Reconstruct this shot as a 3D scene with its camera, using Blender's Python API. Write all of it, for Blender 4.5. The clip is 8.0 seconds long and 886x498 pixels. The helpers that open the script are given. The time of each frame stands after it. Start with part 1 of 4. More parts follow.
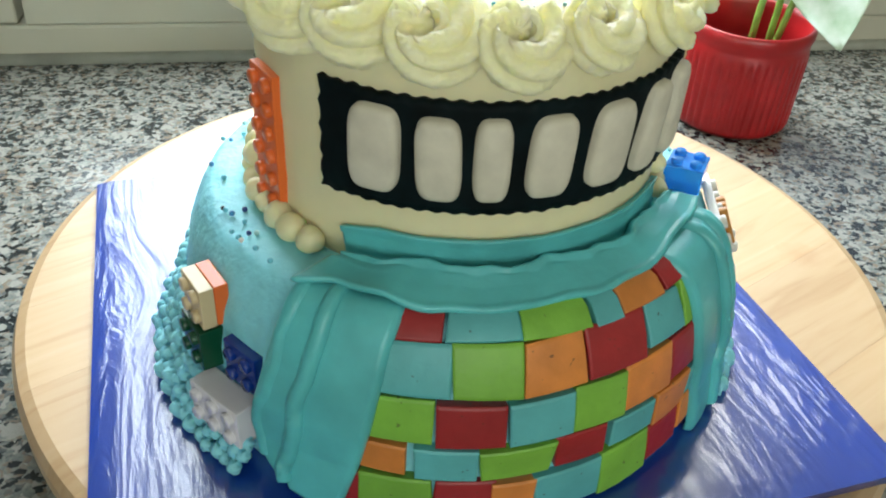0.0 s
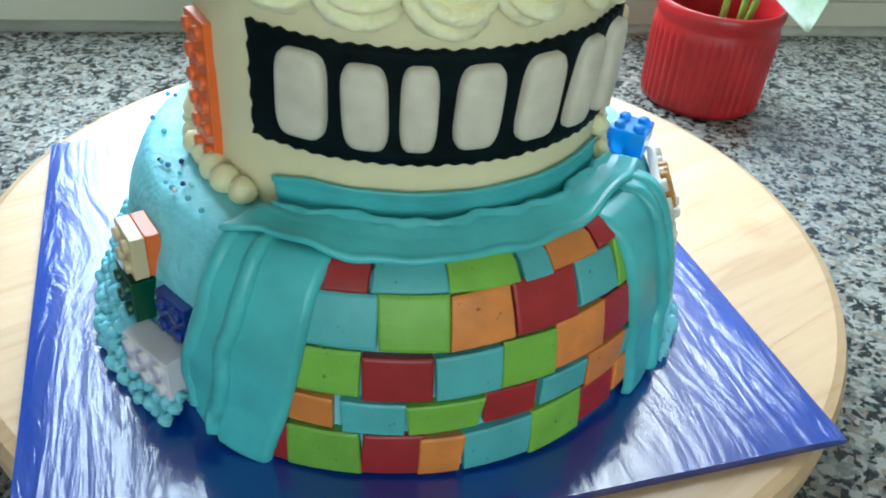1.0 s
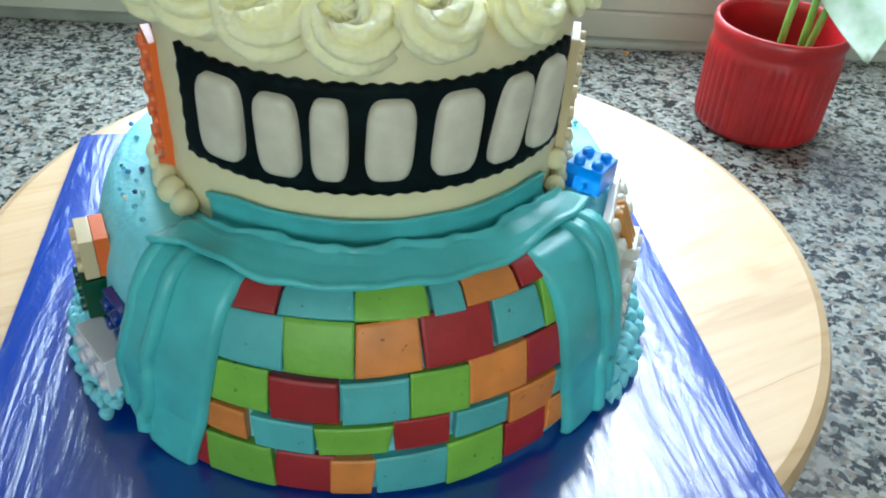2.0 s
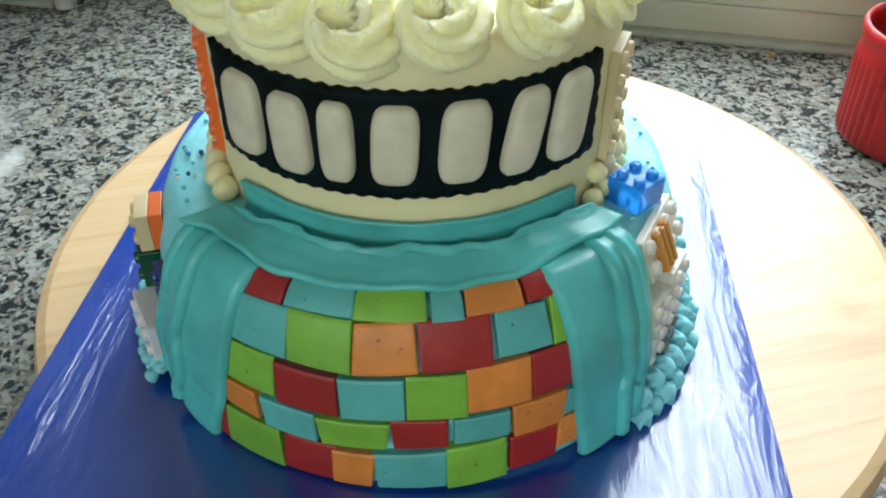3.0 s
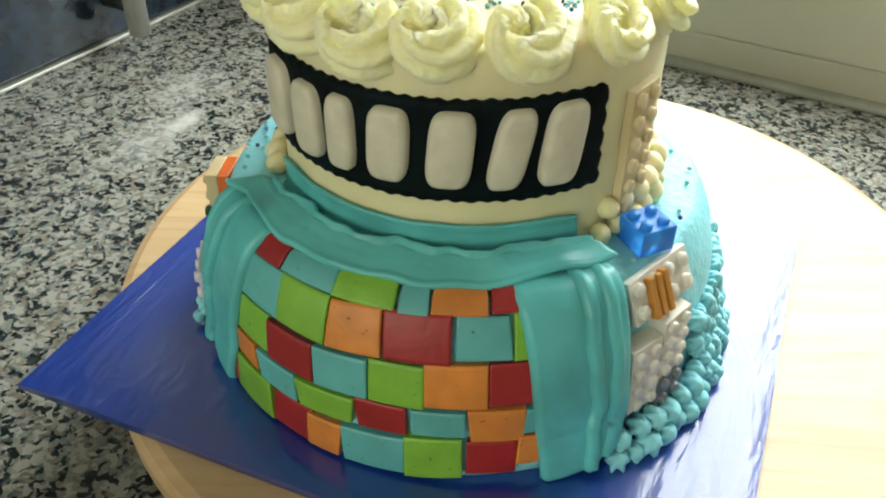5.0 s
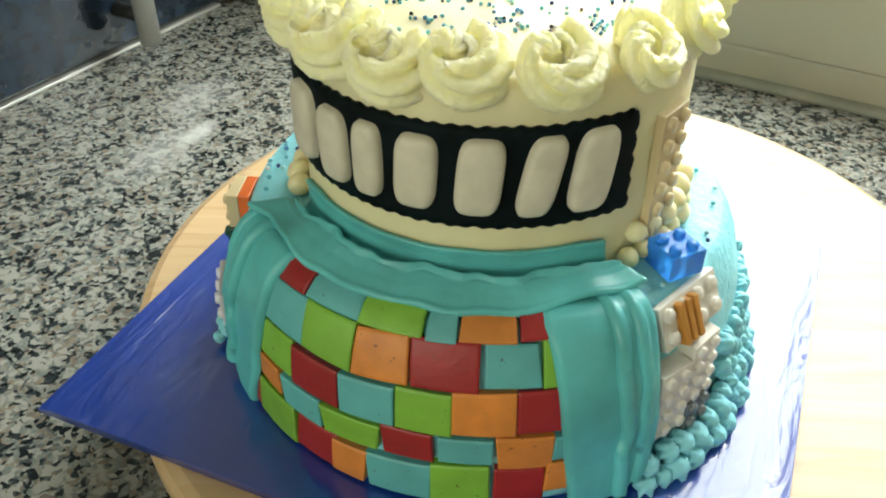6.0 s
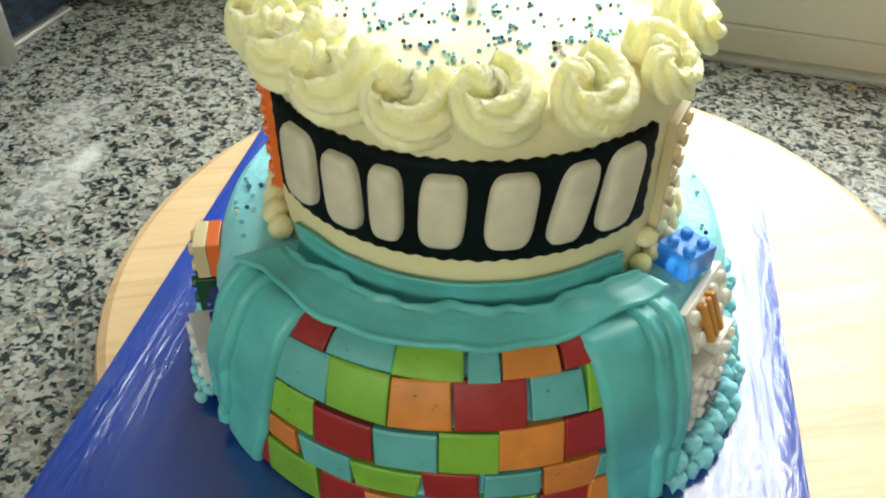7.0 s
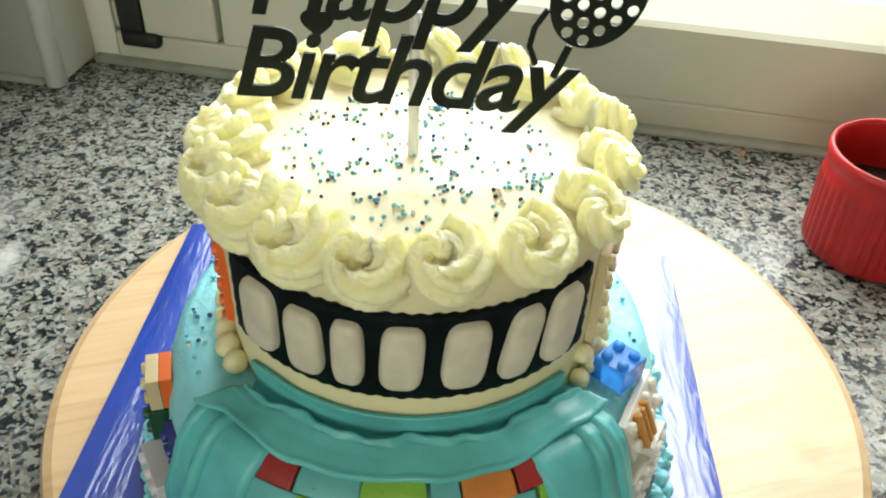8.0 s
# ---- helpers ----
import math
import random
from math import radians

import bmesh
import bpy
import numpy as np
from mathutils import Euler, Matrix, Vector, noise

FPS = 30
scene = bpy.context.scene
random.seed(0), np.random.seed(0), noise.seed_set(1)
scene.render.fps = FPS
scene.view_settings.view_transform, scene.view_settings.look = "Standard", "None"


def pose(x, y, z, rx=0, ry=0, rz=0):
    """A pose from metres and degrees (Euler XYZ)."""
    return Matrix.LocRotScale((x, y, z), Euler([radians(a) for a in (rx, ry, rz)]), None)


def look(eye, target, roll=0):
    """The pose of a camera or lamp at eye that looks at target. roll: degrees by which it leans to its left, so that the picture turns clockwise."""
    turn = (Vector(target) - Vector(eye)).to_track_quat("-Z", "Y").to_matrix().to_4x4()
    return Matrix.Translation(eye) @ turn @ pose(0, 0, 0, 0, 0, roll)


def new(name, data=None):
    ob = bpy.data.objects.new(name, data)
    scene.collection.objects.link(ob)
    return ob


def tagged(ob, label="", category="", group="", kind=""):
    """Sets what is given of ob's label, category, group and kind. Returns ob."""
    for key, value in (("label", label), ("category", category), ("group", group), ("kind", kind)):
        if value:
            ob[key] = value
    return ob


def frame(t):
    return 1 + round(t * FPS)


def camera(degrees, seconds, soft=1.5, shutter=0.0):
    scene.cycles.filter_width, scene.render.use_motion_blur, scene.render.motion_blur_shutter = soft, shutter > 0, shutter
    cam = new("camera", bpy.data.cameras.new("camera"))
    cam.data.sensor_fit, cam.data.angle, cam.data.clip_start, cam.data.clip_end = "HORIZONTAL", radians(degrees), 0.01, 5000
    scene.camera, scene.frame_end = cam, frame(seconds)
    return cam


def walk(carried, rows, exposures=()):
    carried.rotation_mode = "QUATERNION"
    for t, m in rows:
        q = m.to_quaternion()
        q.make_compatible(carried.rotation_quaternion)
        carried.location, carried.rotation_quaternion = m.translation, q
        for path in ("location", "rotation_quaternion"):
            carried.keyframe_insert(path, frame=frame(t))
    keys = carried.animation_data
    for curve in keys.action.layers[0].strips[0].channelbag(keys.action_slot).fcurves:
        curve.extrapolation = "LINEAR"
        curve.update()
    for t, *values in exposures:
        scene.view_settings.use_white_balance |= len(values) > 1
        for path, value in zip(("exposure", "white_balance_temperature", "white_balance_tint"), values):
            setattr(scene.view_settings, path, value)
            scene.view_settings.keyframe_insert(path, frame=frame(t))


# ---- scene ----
cam = camera(54.4, 8.0, soft=2.0)
PATH = [
    (0, (-0.0568, -0.2700, 0.2804), (0.2164, 1.1007, -0.7224), 3.5),
    (0.5, (-0.0537, -0.2716, 0.2666), (0.2325, 1.0975, -0.7344), 4.1),
    (1, (-0.0387, -0.2790, 0.2718), (0.2466, 1.0797, -0.7439), 5.0),
    (1.5, (-0.0124, -0.2838, 0.2804), (0.1978, 1.0797, -0.7465), 5.0),
    (1.7, (-0.0024, -0.2828, 0.2838), (0.1540, 1.0854, -0.7473), 4.5),
    (2.8, (0.0680, -0.2643, 0.2864), (-0.1592, 1.0573, -0.7903), 1.4),
    (3, (0.0682, -0.2670, 0.2924), (-0.2168, 1.0400, -0.7895), 0.1),
    (3.5, (0.0755, -0.2591, 0.2950), (-0.2756, 1.0318, -0.7869), -0.8),
    (4, (0.1058, -0.2552, 0.2958), (-0.3335, 0.9994, -0.7955), 1.2),
    (4.5, (0.1358, -0.2592, 0.2967), (-0.4734, 0.9479, -0.7663), 0.9),
    (5.8, (0.1433, -0.2505, 0.2967), (-0.5819, 0.9150, -0.7405), 0.1),
    (6, (0.1310, -0.2536, 0.3019), (-0.5717, 0.9169, -0.7439), -0.1),
    (6.5, (0.0982, -0.2533, 0.3113), (-0.4794, 0.9521, -0.7706), -0.4),
    (7, (0.0715, -0.2536, 0.3130), (-0.3354, 0.9955, -0.7972), 0.4),
    (7.5, (0.0574, -0.2500, 0.3294), (-0.2209, 1.0375, -0.7766), 2.0),
    (8, (0.0532, -0.2490, 0.3509), (-0.1751, 1.0818, -0.7138), 2.7),
]
walk(cam, [(t, look(eye, target, roll)) for t, eye, target, roll in PATH],
     [(0, -0.15, 5950, 10), (0.5, -0.06, 5500, 6), (1.5, -0.03, 5250, 6), (3, -0.20, 5800, 6), (3.5, -0.15, 6150, 7), (4.5, -0.20, 6550, 6),
      (6.5, -0.10, 6600, 6), (7.5, -0.18, 6500, 8), (8, -0.18, 6450, 10)])

# ---- light ----
world = bpy.data.worlds.new("sky")
scene.world = world
world.use_nodes = True
wn = world.node_tree.nodes
sky = wn.new("ShaderNodeTexSky")
sky.sky_type = "NISHITA"
sky.sun_disc = False
sky.sun_elevation = radians(48)
sky.sun_rotation = radians(25)
world.node_tree.links.new(sky.outputs[0], wn["Background"].inputs[0])
wn["Background"].inputs[1].default_value = 0.12

sun_data = bpy.data.lights.new("sun", "SUN")
sun_data.energy, sun_data.angle, sun_data.color = 0.35, radians(14), (1.0, 0.95, 0.88)
sun = new("sun", sun_data)
sun.matrix_world = look((0.6, 1.2, 1.5), (0, 0, 0))

def opening_light(name, width, height, watts, color, m):
    """An area lamp that stands in an opening of the room."""
    d = bpy.data.lights.new(name, "AREA")
    d.shape, d.size, d.size_y, d.energy, d.color = "RECTANGLE", width, height, watts, color
    new(name, d).matrix_world = m


opening_light("window_daylight", 0.66, 0.70, 11.5, (0.96, 1.0, 0.97), look((0.0, 0.50, 0.53), (0.0, -0.5, 0.14)))
# unseen fill lamp, added behind the camera to brighten the cake's front
opening_light("behind_camera_fill", 1.7, 1.1, 25.0, (1.0, 0.98, 0.77), look((-0.15, -2.55, 0.72), (-0.05, 0.3, 0.12)))

# ---- materials ----


def material(name, color, rough=0.5, metal=0.0, var=0.08, scale=60.0, bump=0.15, bump_scale=250.0, bump_dist=0.0006,
             sss=0.0, coat=0.0, alt=None, spec=0.5, rnd=0.0, specks=0.0):
    """Principled paint with stains at one scale and fine relief at another."""
    m = bpy.data.materials.new(name)
    m.use_nodes = True
    n, l = m.node_tree.nodes, m.node_tree.links
    b = n["Principled BSDF"]
    b.inputs["Roughness"].default_value = rough
    b.inputs["Metallic"].default_value = metal
    b.inputs["Specular IOR Level"].default_value = spec
    if sss:
        b.inputs["Subsurface Weight"].default_value = sss
        b.inputs["Subsurface Radius"].default_value = (0.010, 0.0065, 0.003)
        b.inputs["Subsurface Scale"].default_value = 1.0
    if coat:
        b.inputs["Coat Weight"].default_value = coat
        b.inputs["Coat Roughness"].default_value = 0.12
    tc = n.new("ShaderNodeTexCoord")
    no = n.new("ShaderNodeTexNoise")
    no.inputs["Scale"].default_value = scale
    no.inputs["Detail"].default_value = 5
    l.new(tc.outputs["Object"], no.inputs["Vector"])
    mix = n.new("ShaderNodeMix")
    mix.data_type = "RGBA"
    c2 = alt if alt else tuple(max(0, c * (1 - 2.2 * var)) for c in color)
    mix.inputs[6].default_value = (*c2, 1)
    mix.inputs[7].default_value = (*[min(1, c * (1 + 0.5 * var)) for c in color], 1)
    ramp = n.new("ShaderNodeMapRange")
    ramp.inputs[1].default_value, ramp.inputs[2].default_value = 0.32, 0.68
    l.new(no.outputs[0], ramp.inputs[0])
    l.new(ramp.outputs[0], mix.inputs[0])
    out = mix.outputs[2]
    if specks:
        sp = n.new("ShaderNodeTexNoise")
        sp.inputs["Scale"].default_value = 420
        sp.inputs["Detail"].default_value = 1
        l.new(tc.outputs["Object"], sp.inputs["Vector"])
        th = n.new("ShaderNodeMapRange")
        th.inputs[1].default_value, th.inputs[2].default_value, th.inputs[4].default_value = 0.735, 0.79, specks
        l.new(sp.outputs[0], th.inputs[0])
        dk = n.new("ShaderNodeMixRGB")
        dk.inputs[2].default_value = (0.05, 0.03, 0.015, 1)
        l.new(th.outputs[0], dk.inputs[0])
        l.new(out, dk.inputs[1])
        out = dk.outputs[0]
    if rnd:
        oi = n.new("ShaderNodeObjectInfo")
        hs = n.new("ShaderNodeHueSaturation")
        mr = n.new("ShaderNodeMapRange")
        mr.inputs[3].default_value, mr.inputs[4].default_value = 1 - rnd, 1 + rnd
        l.new(oi.outputs["Random"], mr.inputs[0])
        l.new(mr.outputs[0], hs.inputs["Value"])
        l.new(out, hs.inputs["Color"])
        out = hs.outputs[0]
    l.new(out, b.inputs["Base Color"])
    if bump:
        nb = n.new("ShaderNodeTexNoise")
        nb.inputs["Scale"].default_value = bump_scale
        nb.inputs["Detail"].default_value = 4
        l.new(tc.outputs["Object"], nb.inputs["Vector"])
        bp = n.new("ShaderNodeBump")
        bp.inputs["Strength"].default_value = bump
        bp.inputs["Distance"].default_value = bump_dist
        l.new(nb.outputs[0], bp.inputs["Height"])
        l.new(bp.outputs[0], b.inputs["Normal"])
        if coat:
            l.new(bp.outputs[0], b.inputs["Coat Normal"])
    return m


def granite():
    m = bpy.data.materials.new("granite")
    m.use_nodes = True
    n, l = m.node_tree.nodes, m.node_tree.links
    b = n["Principled BSDF"]
    b.inputs["Roughness"].default_value = 0.24
    b.inputs["Specular IOR Level"].default_value = 0.38
    tc = n.new("ShaderNodeTexCoord")
    warp = n.new("ShaderNodeTexNoise")
    warp.inputs["Scale"].default_value = 120
    warp.inputs["Detail"].default_value = 3
    l.new(tc.outputs["Object"], warp.inputs["Vector"])
    add = n.new("ShaderNodeMixRGB")
    add.blend_type = "ADD"
    add.inputs[0].default_value = 0.009
    l.new(tc.outputs["Object"], add.inputs[1])
    l.new(warp.outputs["Color"], add.inputs[2])
    vo = n.new("ShaderNodeTexVoronoi")
    vo.inputs["Scale"].default_value = 360
    l.new(add.outputs[0], vo.inputs["Vector"])
    sep = n.new("ShaderNodeSeparateColor")
    l.new(vo.outputs["Color"], sep.inputs[0])
    big = n.new("ShaderNodeTexNoise")
    big.inputs["Scale"].default_value = 75
    big.inputs["Detail"].default_value = 4
    l.new(tc.outputs["Object"], big.inputs["Vector"])
    ma = n.new("ShaderNodeMath")
    ma.operation = "MULTIPLY_ADD"
    ma.inputs[1].default_value = 0.62
    l.new(sep.outputs[0], ma.inputs[0])
    l.new(big.outputs[0], ma.inputs[2])
    ramp = n.new("ShaderNodeValToRGB")
    ramp.color_ramp.interpolation = "LINEAR"
    e = ramp.color_ramp.elements
    e[0].position, e[0].color = 0.53, (0.012, 0.016, 0.018, 1)
    e[1].position, e[1].color = 1.00, (0.30, 0.30, 0.265, 1)
    for p, c in ((0.65, (0.030, 0.040, 0.042, 1)), (0.70, (0.11, 0.125, 0.12, 1)), (0.76, (0.20, 0.155, 0.11, 1)),
                 (0.83, (0.225, 0.225, 0.20, 1)), (0.90, (0.14, 0.16, 0.15, 1))):
        x = e.new(p)
        x.color = c
    l.new(ma.outputs[0], ramp.inputs[0])
    fine = n.new("ShaderNodeTexNoise")
    fine.inputs["Scale"].default_value = 900
    l.new(tc.outputs["Object"], fine.inputs["Vector"])
    mul = n.new("ShaderNodeMixRGB")
    mul.blend_type = "OVERLAY"
    mul.inputs[0].default_value = 0.2
    l.new(ramp.outputs[0], mul.inputs[1])
    l.new(fine.outputs[0], mul.inputs[2])
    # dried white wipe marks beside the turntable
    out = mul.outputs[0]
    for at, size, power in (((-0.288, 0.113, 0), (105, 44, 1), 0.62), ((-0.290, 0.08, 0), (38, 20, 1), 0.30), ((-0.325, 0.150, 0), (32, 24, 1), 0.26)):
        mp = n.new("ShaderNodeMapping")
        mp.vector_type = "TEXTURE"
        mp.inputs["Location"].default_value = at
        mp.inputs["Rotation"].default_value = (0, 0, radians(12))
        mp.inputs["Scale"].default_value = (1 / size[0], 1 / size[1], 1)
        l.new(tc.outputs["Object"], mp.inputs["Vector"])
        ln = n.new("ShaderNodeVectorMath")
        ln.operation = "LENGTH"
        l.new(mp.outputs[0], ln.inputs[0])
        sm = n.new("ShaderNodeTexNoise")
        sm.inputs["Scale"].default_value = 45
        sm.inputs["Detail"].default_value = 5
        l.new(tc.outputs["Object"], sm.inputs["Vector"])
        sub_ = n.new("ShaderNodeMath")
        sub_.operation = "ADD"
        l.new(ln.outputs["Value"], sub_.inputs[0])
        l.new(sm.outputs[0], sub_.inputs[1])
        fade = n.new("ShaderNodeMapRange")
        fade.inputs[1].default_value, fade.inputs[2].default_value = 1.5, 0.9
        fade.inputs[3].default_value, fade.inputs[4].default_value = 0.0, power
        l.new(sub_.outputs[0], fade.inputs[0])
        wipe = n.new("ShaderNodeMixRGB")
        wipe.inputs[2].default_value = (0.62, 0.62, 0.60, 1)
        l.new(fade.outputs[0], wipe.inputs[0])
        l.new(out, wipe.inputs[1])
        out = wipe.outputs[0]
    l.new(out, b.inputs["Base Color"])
    return m


KNOT = (0.143, -0.081, 0.0525)


def wood():
    m = bpy.data.materials.new("birch_wood")
    m.use_nodes = True
    n, l = m.node_tree.nodes, m.node_tree.links
    b = n["Principled BSDF"]
    b.inputs["Roughness"].default_value = 0.42
    b.inputs["Coat Weight"].default_value = 0.22
    b.inputs["Coat Roughness"].default_value = 0.22
    tc = n.new("ShaderNodeTexCoord")
    oi = n.new("ShaderNodeObjectInfo")
    mp = n.new("ShaderNodeMapping")
    mp.inputs["Scale"].default_value = (6, 70, 30)
    sc = n.new("ShaderNodeVectorMath")
    sc.operation = "MULTIPLY"
    sc.inputs[1].default_value = (9.0, 9.0, 9.0)
    l.new(oi.outputs["Random"], sc.inputs[0])
    ad = n.new("ShaderNodeVectorMath")
    l.new(tc.outputs["Object"], mp.inputs["Vector"])
    l.new(mp.outputs[0], ad.inputs[0])
    l.new(sc.outputs[0], ad.inputs[1])
    g = n.new("ShaderNodeTexNoise")
    g.inputs["Scale"].default_value = 1.6
    g.inputs["Detail"].default_value = 6
    g.inputs["Distortion"].default_value = 1.2
    l.new(ad.outputs[0], g.inputs["Vector"])
    ramp = n.new("ShaderNodeValToRGB")
    e = ramp.color_ramp.elements
    e[0].position, e[0].color = 0.22, (0.44, 0.27, 0.125, 1)
    e[1].position, e[1].color = 0.75, (0.575, 0.41, 0.235, 1)
    x = e.new(0.45)
    x.color = (0.535, 0.365, 0.195, 1)
    l.new(g.outputs[0], ramp.inputs[0])
    hs = n.new("ShaderNodeHueSaturation")
    mr = n.new("ShaderNodeMapRange")
    mr.inputs[3].default_value, mr.inputs[4].default_value = 0.93, 1.06
    l.new(oi.outputs["Random"], mr.inputs[0])
    l.new(mr.outputs[0], hs.inputs["Value"])
    l.new(ramp.outputs[0], hs.inputs["Color"])
    # a knot in one stave
    dk = n.new("ShaderNodeVectorMath")
    dk.operation = "DISTANCE"
    dk.inputs[1].default_value = KNOT
    kn = n.new("ShaderNodeTexNoise")
    kn.inputs["Scale"].default_value = 130
    kv = n.new("ShaderNodeVectorMath")
    kv.operation = "MULTIPLY_ADD"
    kv.inputs[1].default_value = (0.012, 0.012, 0.0)
    l.new(tc.outputs["Object"], kn.inputs["Vector"])
    l.new(kn.outputs["Color"], kv.inputs[0])
    l.new(tc.outputs["Object"], kv.inputs[2])
    l.new(kv.outputs[0], dk.inputs[0])
    kf = n.new("ShaderNodeMapRange")
    kf.inputs[1].default_value, kf.inputs[2].default_value = 0.013, 0.002
    kf.inputs[4].default_value = 0.40
    l.new(dk.outputs["Value"], kf.inputs[0])
    km = n.new("ShaderNodeMixRGB")
    km.inputs[2].default_value = (0.40, 0.19, 0.06, 1)
    l.new(kf.outputs[0], km.inputs[0])
    l.new(hs.outputs[0], km.inputs[1])
    l.new(km.outputs[0], b.inputs["Base Color"])
    bp = n.new("ShaderNodeBump")
    bp.inputs["Strength"].default_value = 0.12
    bp.inputs["Distance"].default_value = 0.0004
    l.new(g.outputs[0], bp.inputs["Height"])
    l.new(bp.outputs[0], b.inputs["Normal"])
    return m


def blue_film():
    """Blue paper under creased clear film."""
    m = bpy.data.materials.new("blue_paper_under_film")
    m.use_nodes = True
    n, l = m.node_tree.nodes, m.node_tree.links
    b = n["Principled BSDF"]
    b.inputs["Roughness"].default_value = 0.34
    b.inputs["Specular IOR Level"].default_value = 0.38
    b.inputs["Coat Weight"].default_value = 1.0
    b.inputs["Coat IOR"].default_value = 1.75
    b.inputs["Coat Roughness"].default_value = 0.10
    tc = n.new("ShaderNodeTexCoord")
    no = n.new("ShaderNodeTexNoise")
    no.inputs["Scale"].default_value = 14
    l.new(tc.outputs["Object"], no.inputs["Vector"])
    mix = n.new("ShaderNodeMix")
    mix.data_type = "RGBA"
    mix.inputs[6].default_value = (0.005, 0.027, 0.23, 1)
    mix.inputs[7].default_value = (0.008, 0.055, 0.40, 1)
    l.new(no.outputs[0], mix.inputs[0])
    l.new(mix.outputs[2], b.inputs["Base Color"])
    mp = n.new("ShaderNodeMapping")
    mp.inputs["Rotation"].default_value = (0, 0, radians(16))
    mp.inputs["Scale"].default_value = (62, 11, 1)
    l.new(tc.outputs["Object"], mp.inputs["Vector"])
    wr = n.new("ShaderNodeTexNoise")
    wr.inputs["Scale"].default_value = 1.0
    wr.inputs["Detail"].default_value = 4
    wr.inputs["Distortion"].default_value = 2.6
    l.new(mp.outputs[0], wr.inputs["Vector"])
    w2 = n.new("ShaderNodeTexNoise")
    w2.inputs["Scale"].default_value = 45
    w2.inputs["Detail"].default_value = 2
    l.new(tc.outputs["Object"], w2.inputs["Vector"])
    ad = n.new("ShaderNodeMath")
    ad.operation = "MULTIPLY_ADD"
    ad.inputs[1].default_value = 0.35
    l.new(w2.outputs[0], ad.inputs[0])
    l.new(wr.outputs[0], ad.inputs[2])
    bp = n.new("ShaderNodeBump")
    bp.inputs["Distance"].default_value = 0.008
    # the film is drawn tight in the middle and gathered towards two sides
    xyz = n.new("ShaderNodeSeparateXYZ")
    l.new(tc.outputs["Object"], xyz.inputs[0])
    ab = n.new("ShaderNodeMath")
    ab.operation = "ABSOLUTE"
    l.new(xyz.outputs[0], ab.inputs[0])
    gather = n.new("ShaderNodeMapRange")
    gather.inputs[1].default_value, gather.inputs[2].default_value = 0.09, 0.13
    gather.inputs[3].default_value, gather.inputs[4].default_value = 0.08, 0.36
    l.new(ab.outputs[0], gather.inputs[0])
    l.new(gather.outputs[0], bp.inputs["Strength"])
    l.new(ad.outputs[0], bp.inputs["Height"])
    l.new(bp.outputs[0], b.inputs["Coat Normal"])
    return m


def glass(name, color, rough=0.02, ior=1.45):
    m = bpy.data.materials.new(name)
    m.use_nodes = True
    b = m.node_tree.nodes["Principled BSDF"]
    b.inputs["Base Color"].default_value = (*color, 1)
    b.inputs["Transmission Weight"].default_value = 1.0
    b.inputs["Roughness"].default_value = rough
    b.inputs["IOR"].default_value = ior
    return m


def sprinkle_paint():
    m = bpy.data.materials.new("sugar_pearls")
    m.use_nodes = True
    n, l = m.node_tree.nodes, m.node_tree.links
    g = n.new("ShaderNodeNewGeometry")
    r = n.new("ShaderNodeValToRGB")
    r.color_ramp.interpolation = "CONSTANT"
    e = r.color_ramp.elements
    e[0].position, e[0].color = 0.0, (0.16, 0.52, 0.66, 1)
    e[1].position, e[1].color = 0.30, (0.06, 0.24, 0.50, 1)
    for p, c in ((0.52, (0.02, 0.05, 0.20, 1)), (0.62, (0.40, 0.70, 0.74, 1)), (0.84, (0.012, 0.014, 0.025, 1)),
                 (0.93, (0.75, 0.74, 0.70, 1))):
        x = e.new(p)
        x.color = c
    l.new(g.outputs["Random Per Island"], r.inputs[0])
    b = n["Principled BSDF"]
    l.new(r.outputs[0], b.inputs["Base Color"])
    b.inputs["Roughness"].default_value = 0.35
    return m


M_GRANITE, M_WOOD, M_FILM = granite(), wood(), blue_film()
M_CREAM = material("white_buttercream", (0.84, 0.77, 0.48), 0.5, var=0.03, scale=40, bump=0.3, bump_scale=160, bump_dist=0.0010, sss=0.3)
M_ROSE = material("piped_cream", (1.0, 0.925, 0.57), 0.45, var=0.02, scale=90, bump=0.5, bump_scale=700, bump_dist=0.0007, sss=0.75)
M_ROSE.node_tree.nodes["Principled BSDF"].inputs["Subsurface Radius"].default_value = (0.006, 0.0055, 0.003)
M_TEALCREAM = material("turquoise_buttercream", (0.28, 0.72, 0.82), 0.6, var=0.08, scale=45, bump=0.7, bump_scale=260, bump_dist=0.0014, sss=0.1)
M_FONDANT = material("turquoise_fondant", (0.126, 0.535, 0.555), 0.34, var=0.12, scale=40, bump=0.25, bump_scale=300, bump_dist=0.0005, sss=0.05)
F_RED = material("red_fondant", (0.36, 0.020, 0.022), 0.42, var=0.10, scale=70, bump=0.45, bump_scale=260, bump_dist=0.0005, rnd=0.10, specks=0.7)
F_TEAL = material("teal_fondant", (0.125, 0.46, 0.48), 0.45, var=0.08, scale=70, bump=0.45, bump_scale=260, bump_dist=0.0005, rnd=0.10, specks=0.7)
F_GREEN = material("green_fondant", (0.215, 0.475, 0.05), 0.45, var=0.08, scale=70, bump=0.45, bump_scale=260, bump_dist=0.0005, rnd=0.10, specks=0.7)
F_ORANGE = material("orange_fondant", (0.72, 0.25, 0.045), 0.45, var=0.10, scale=70, bump=0.45, bump_scale=260, bump_dist=0.0005, rnd=0.10, specks=0.7)
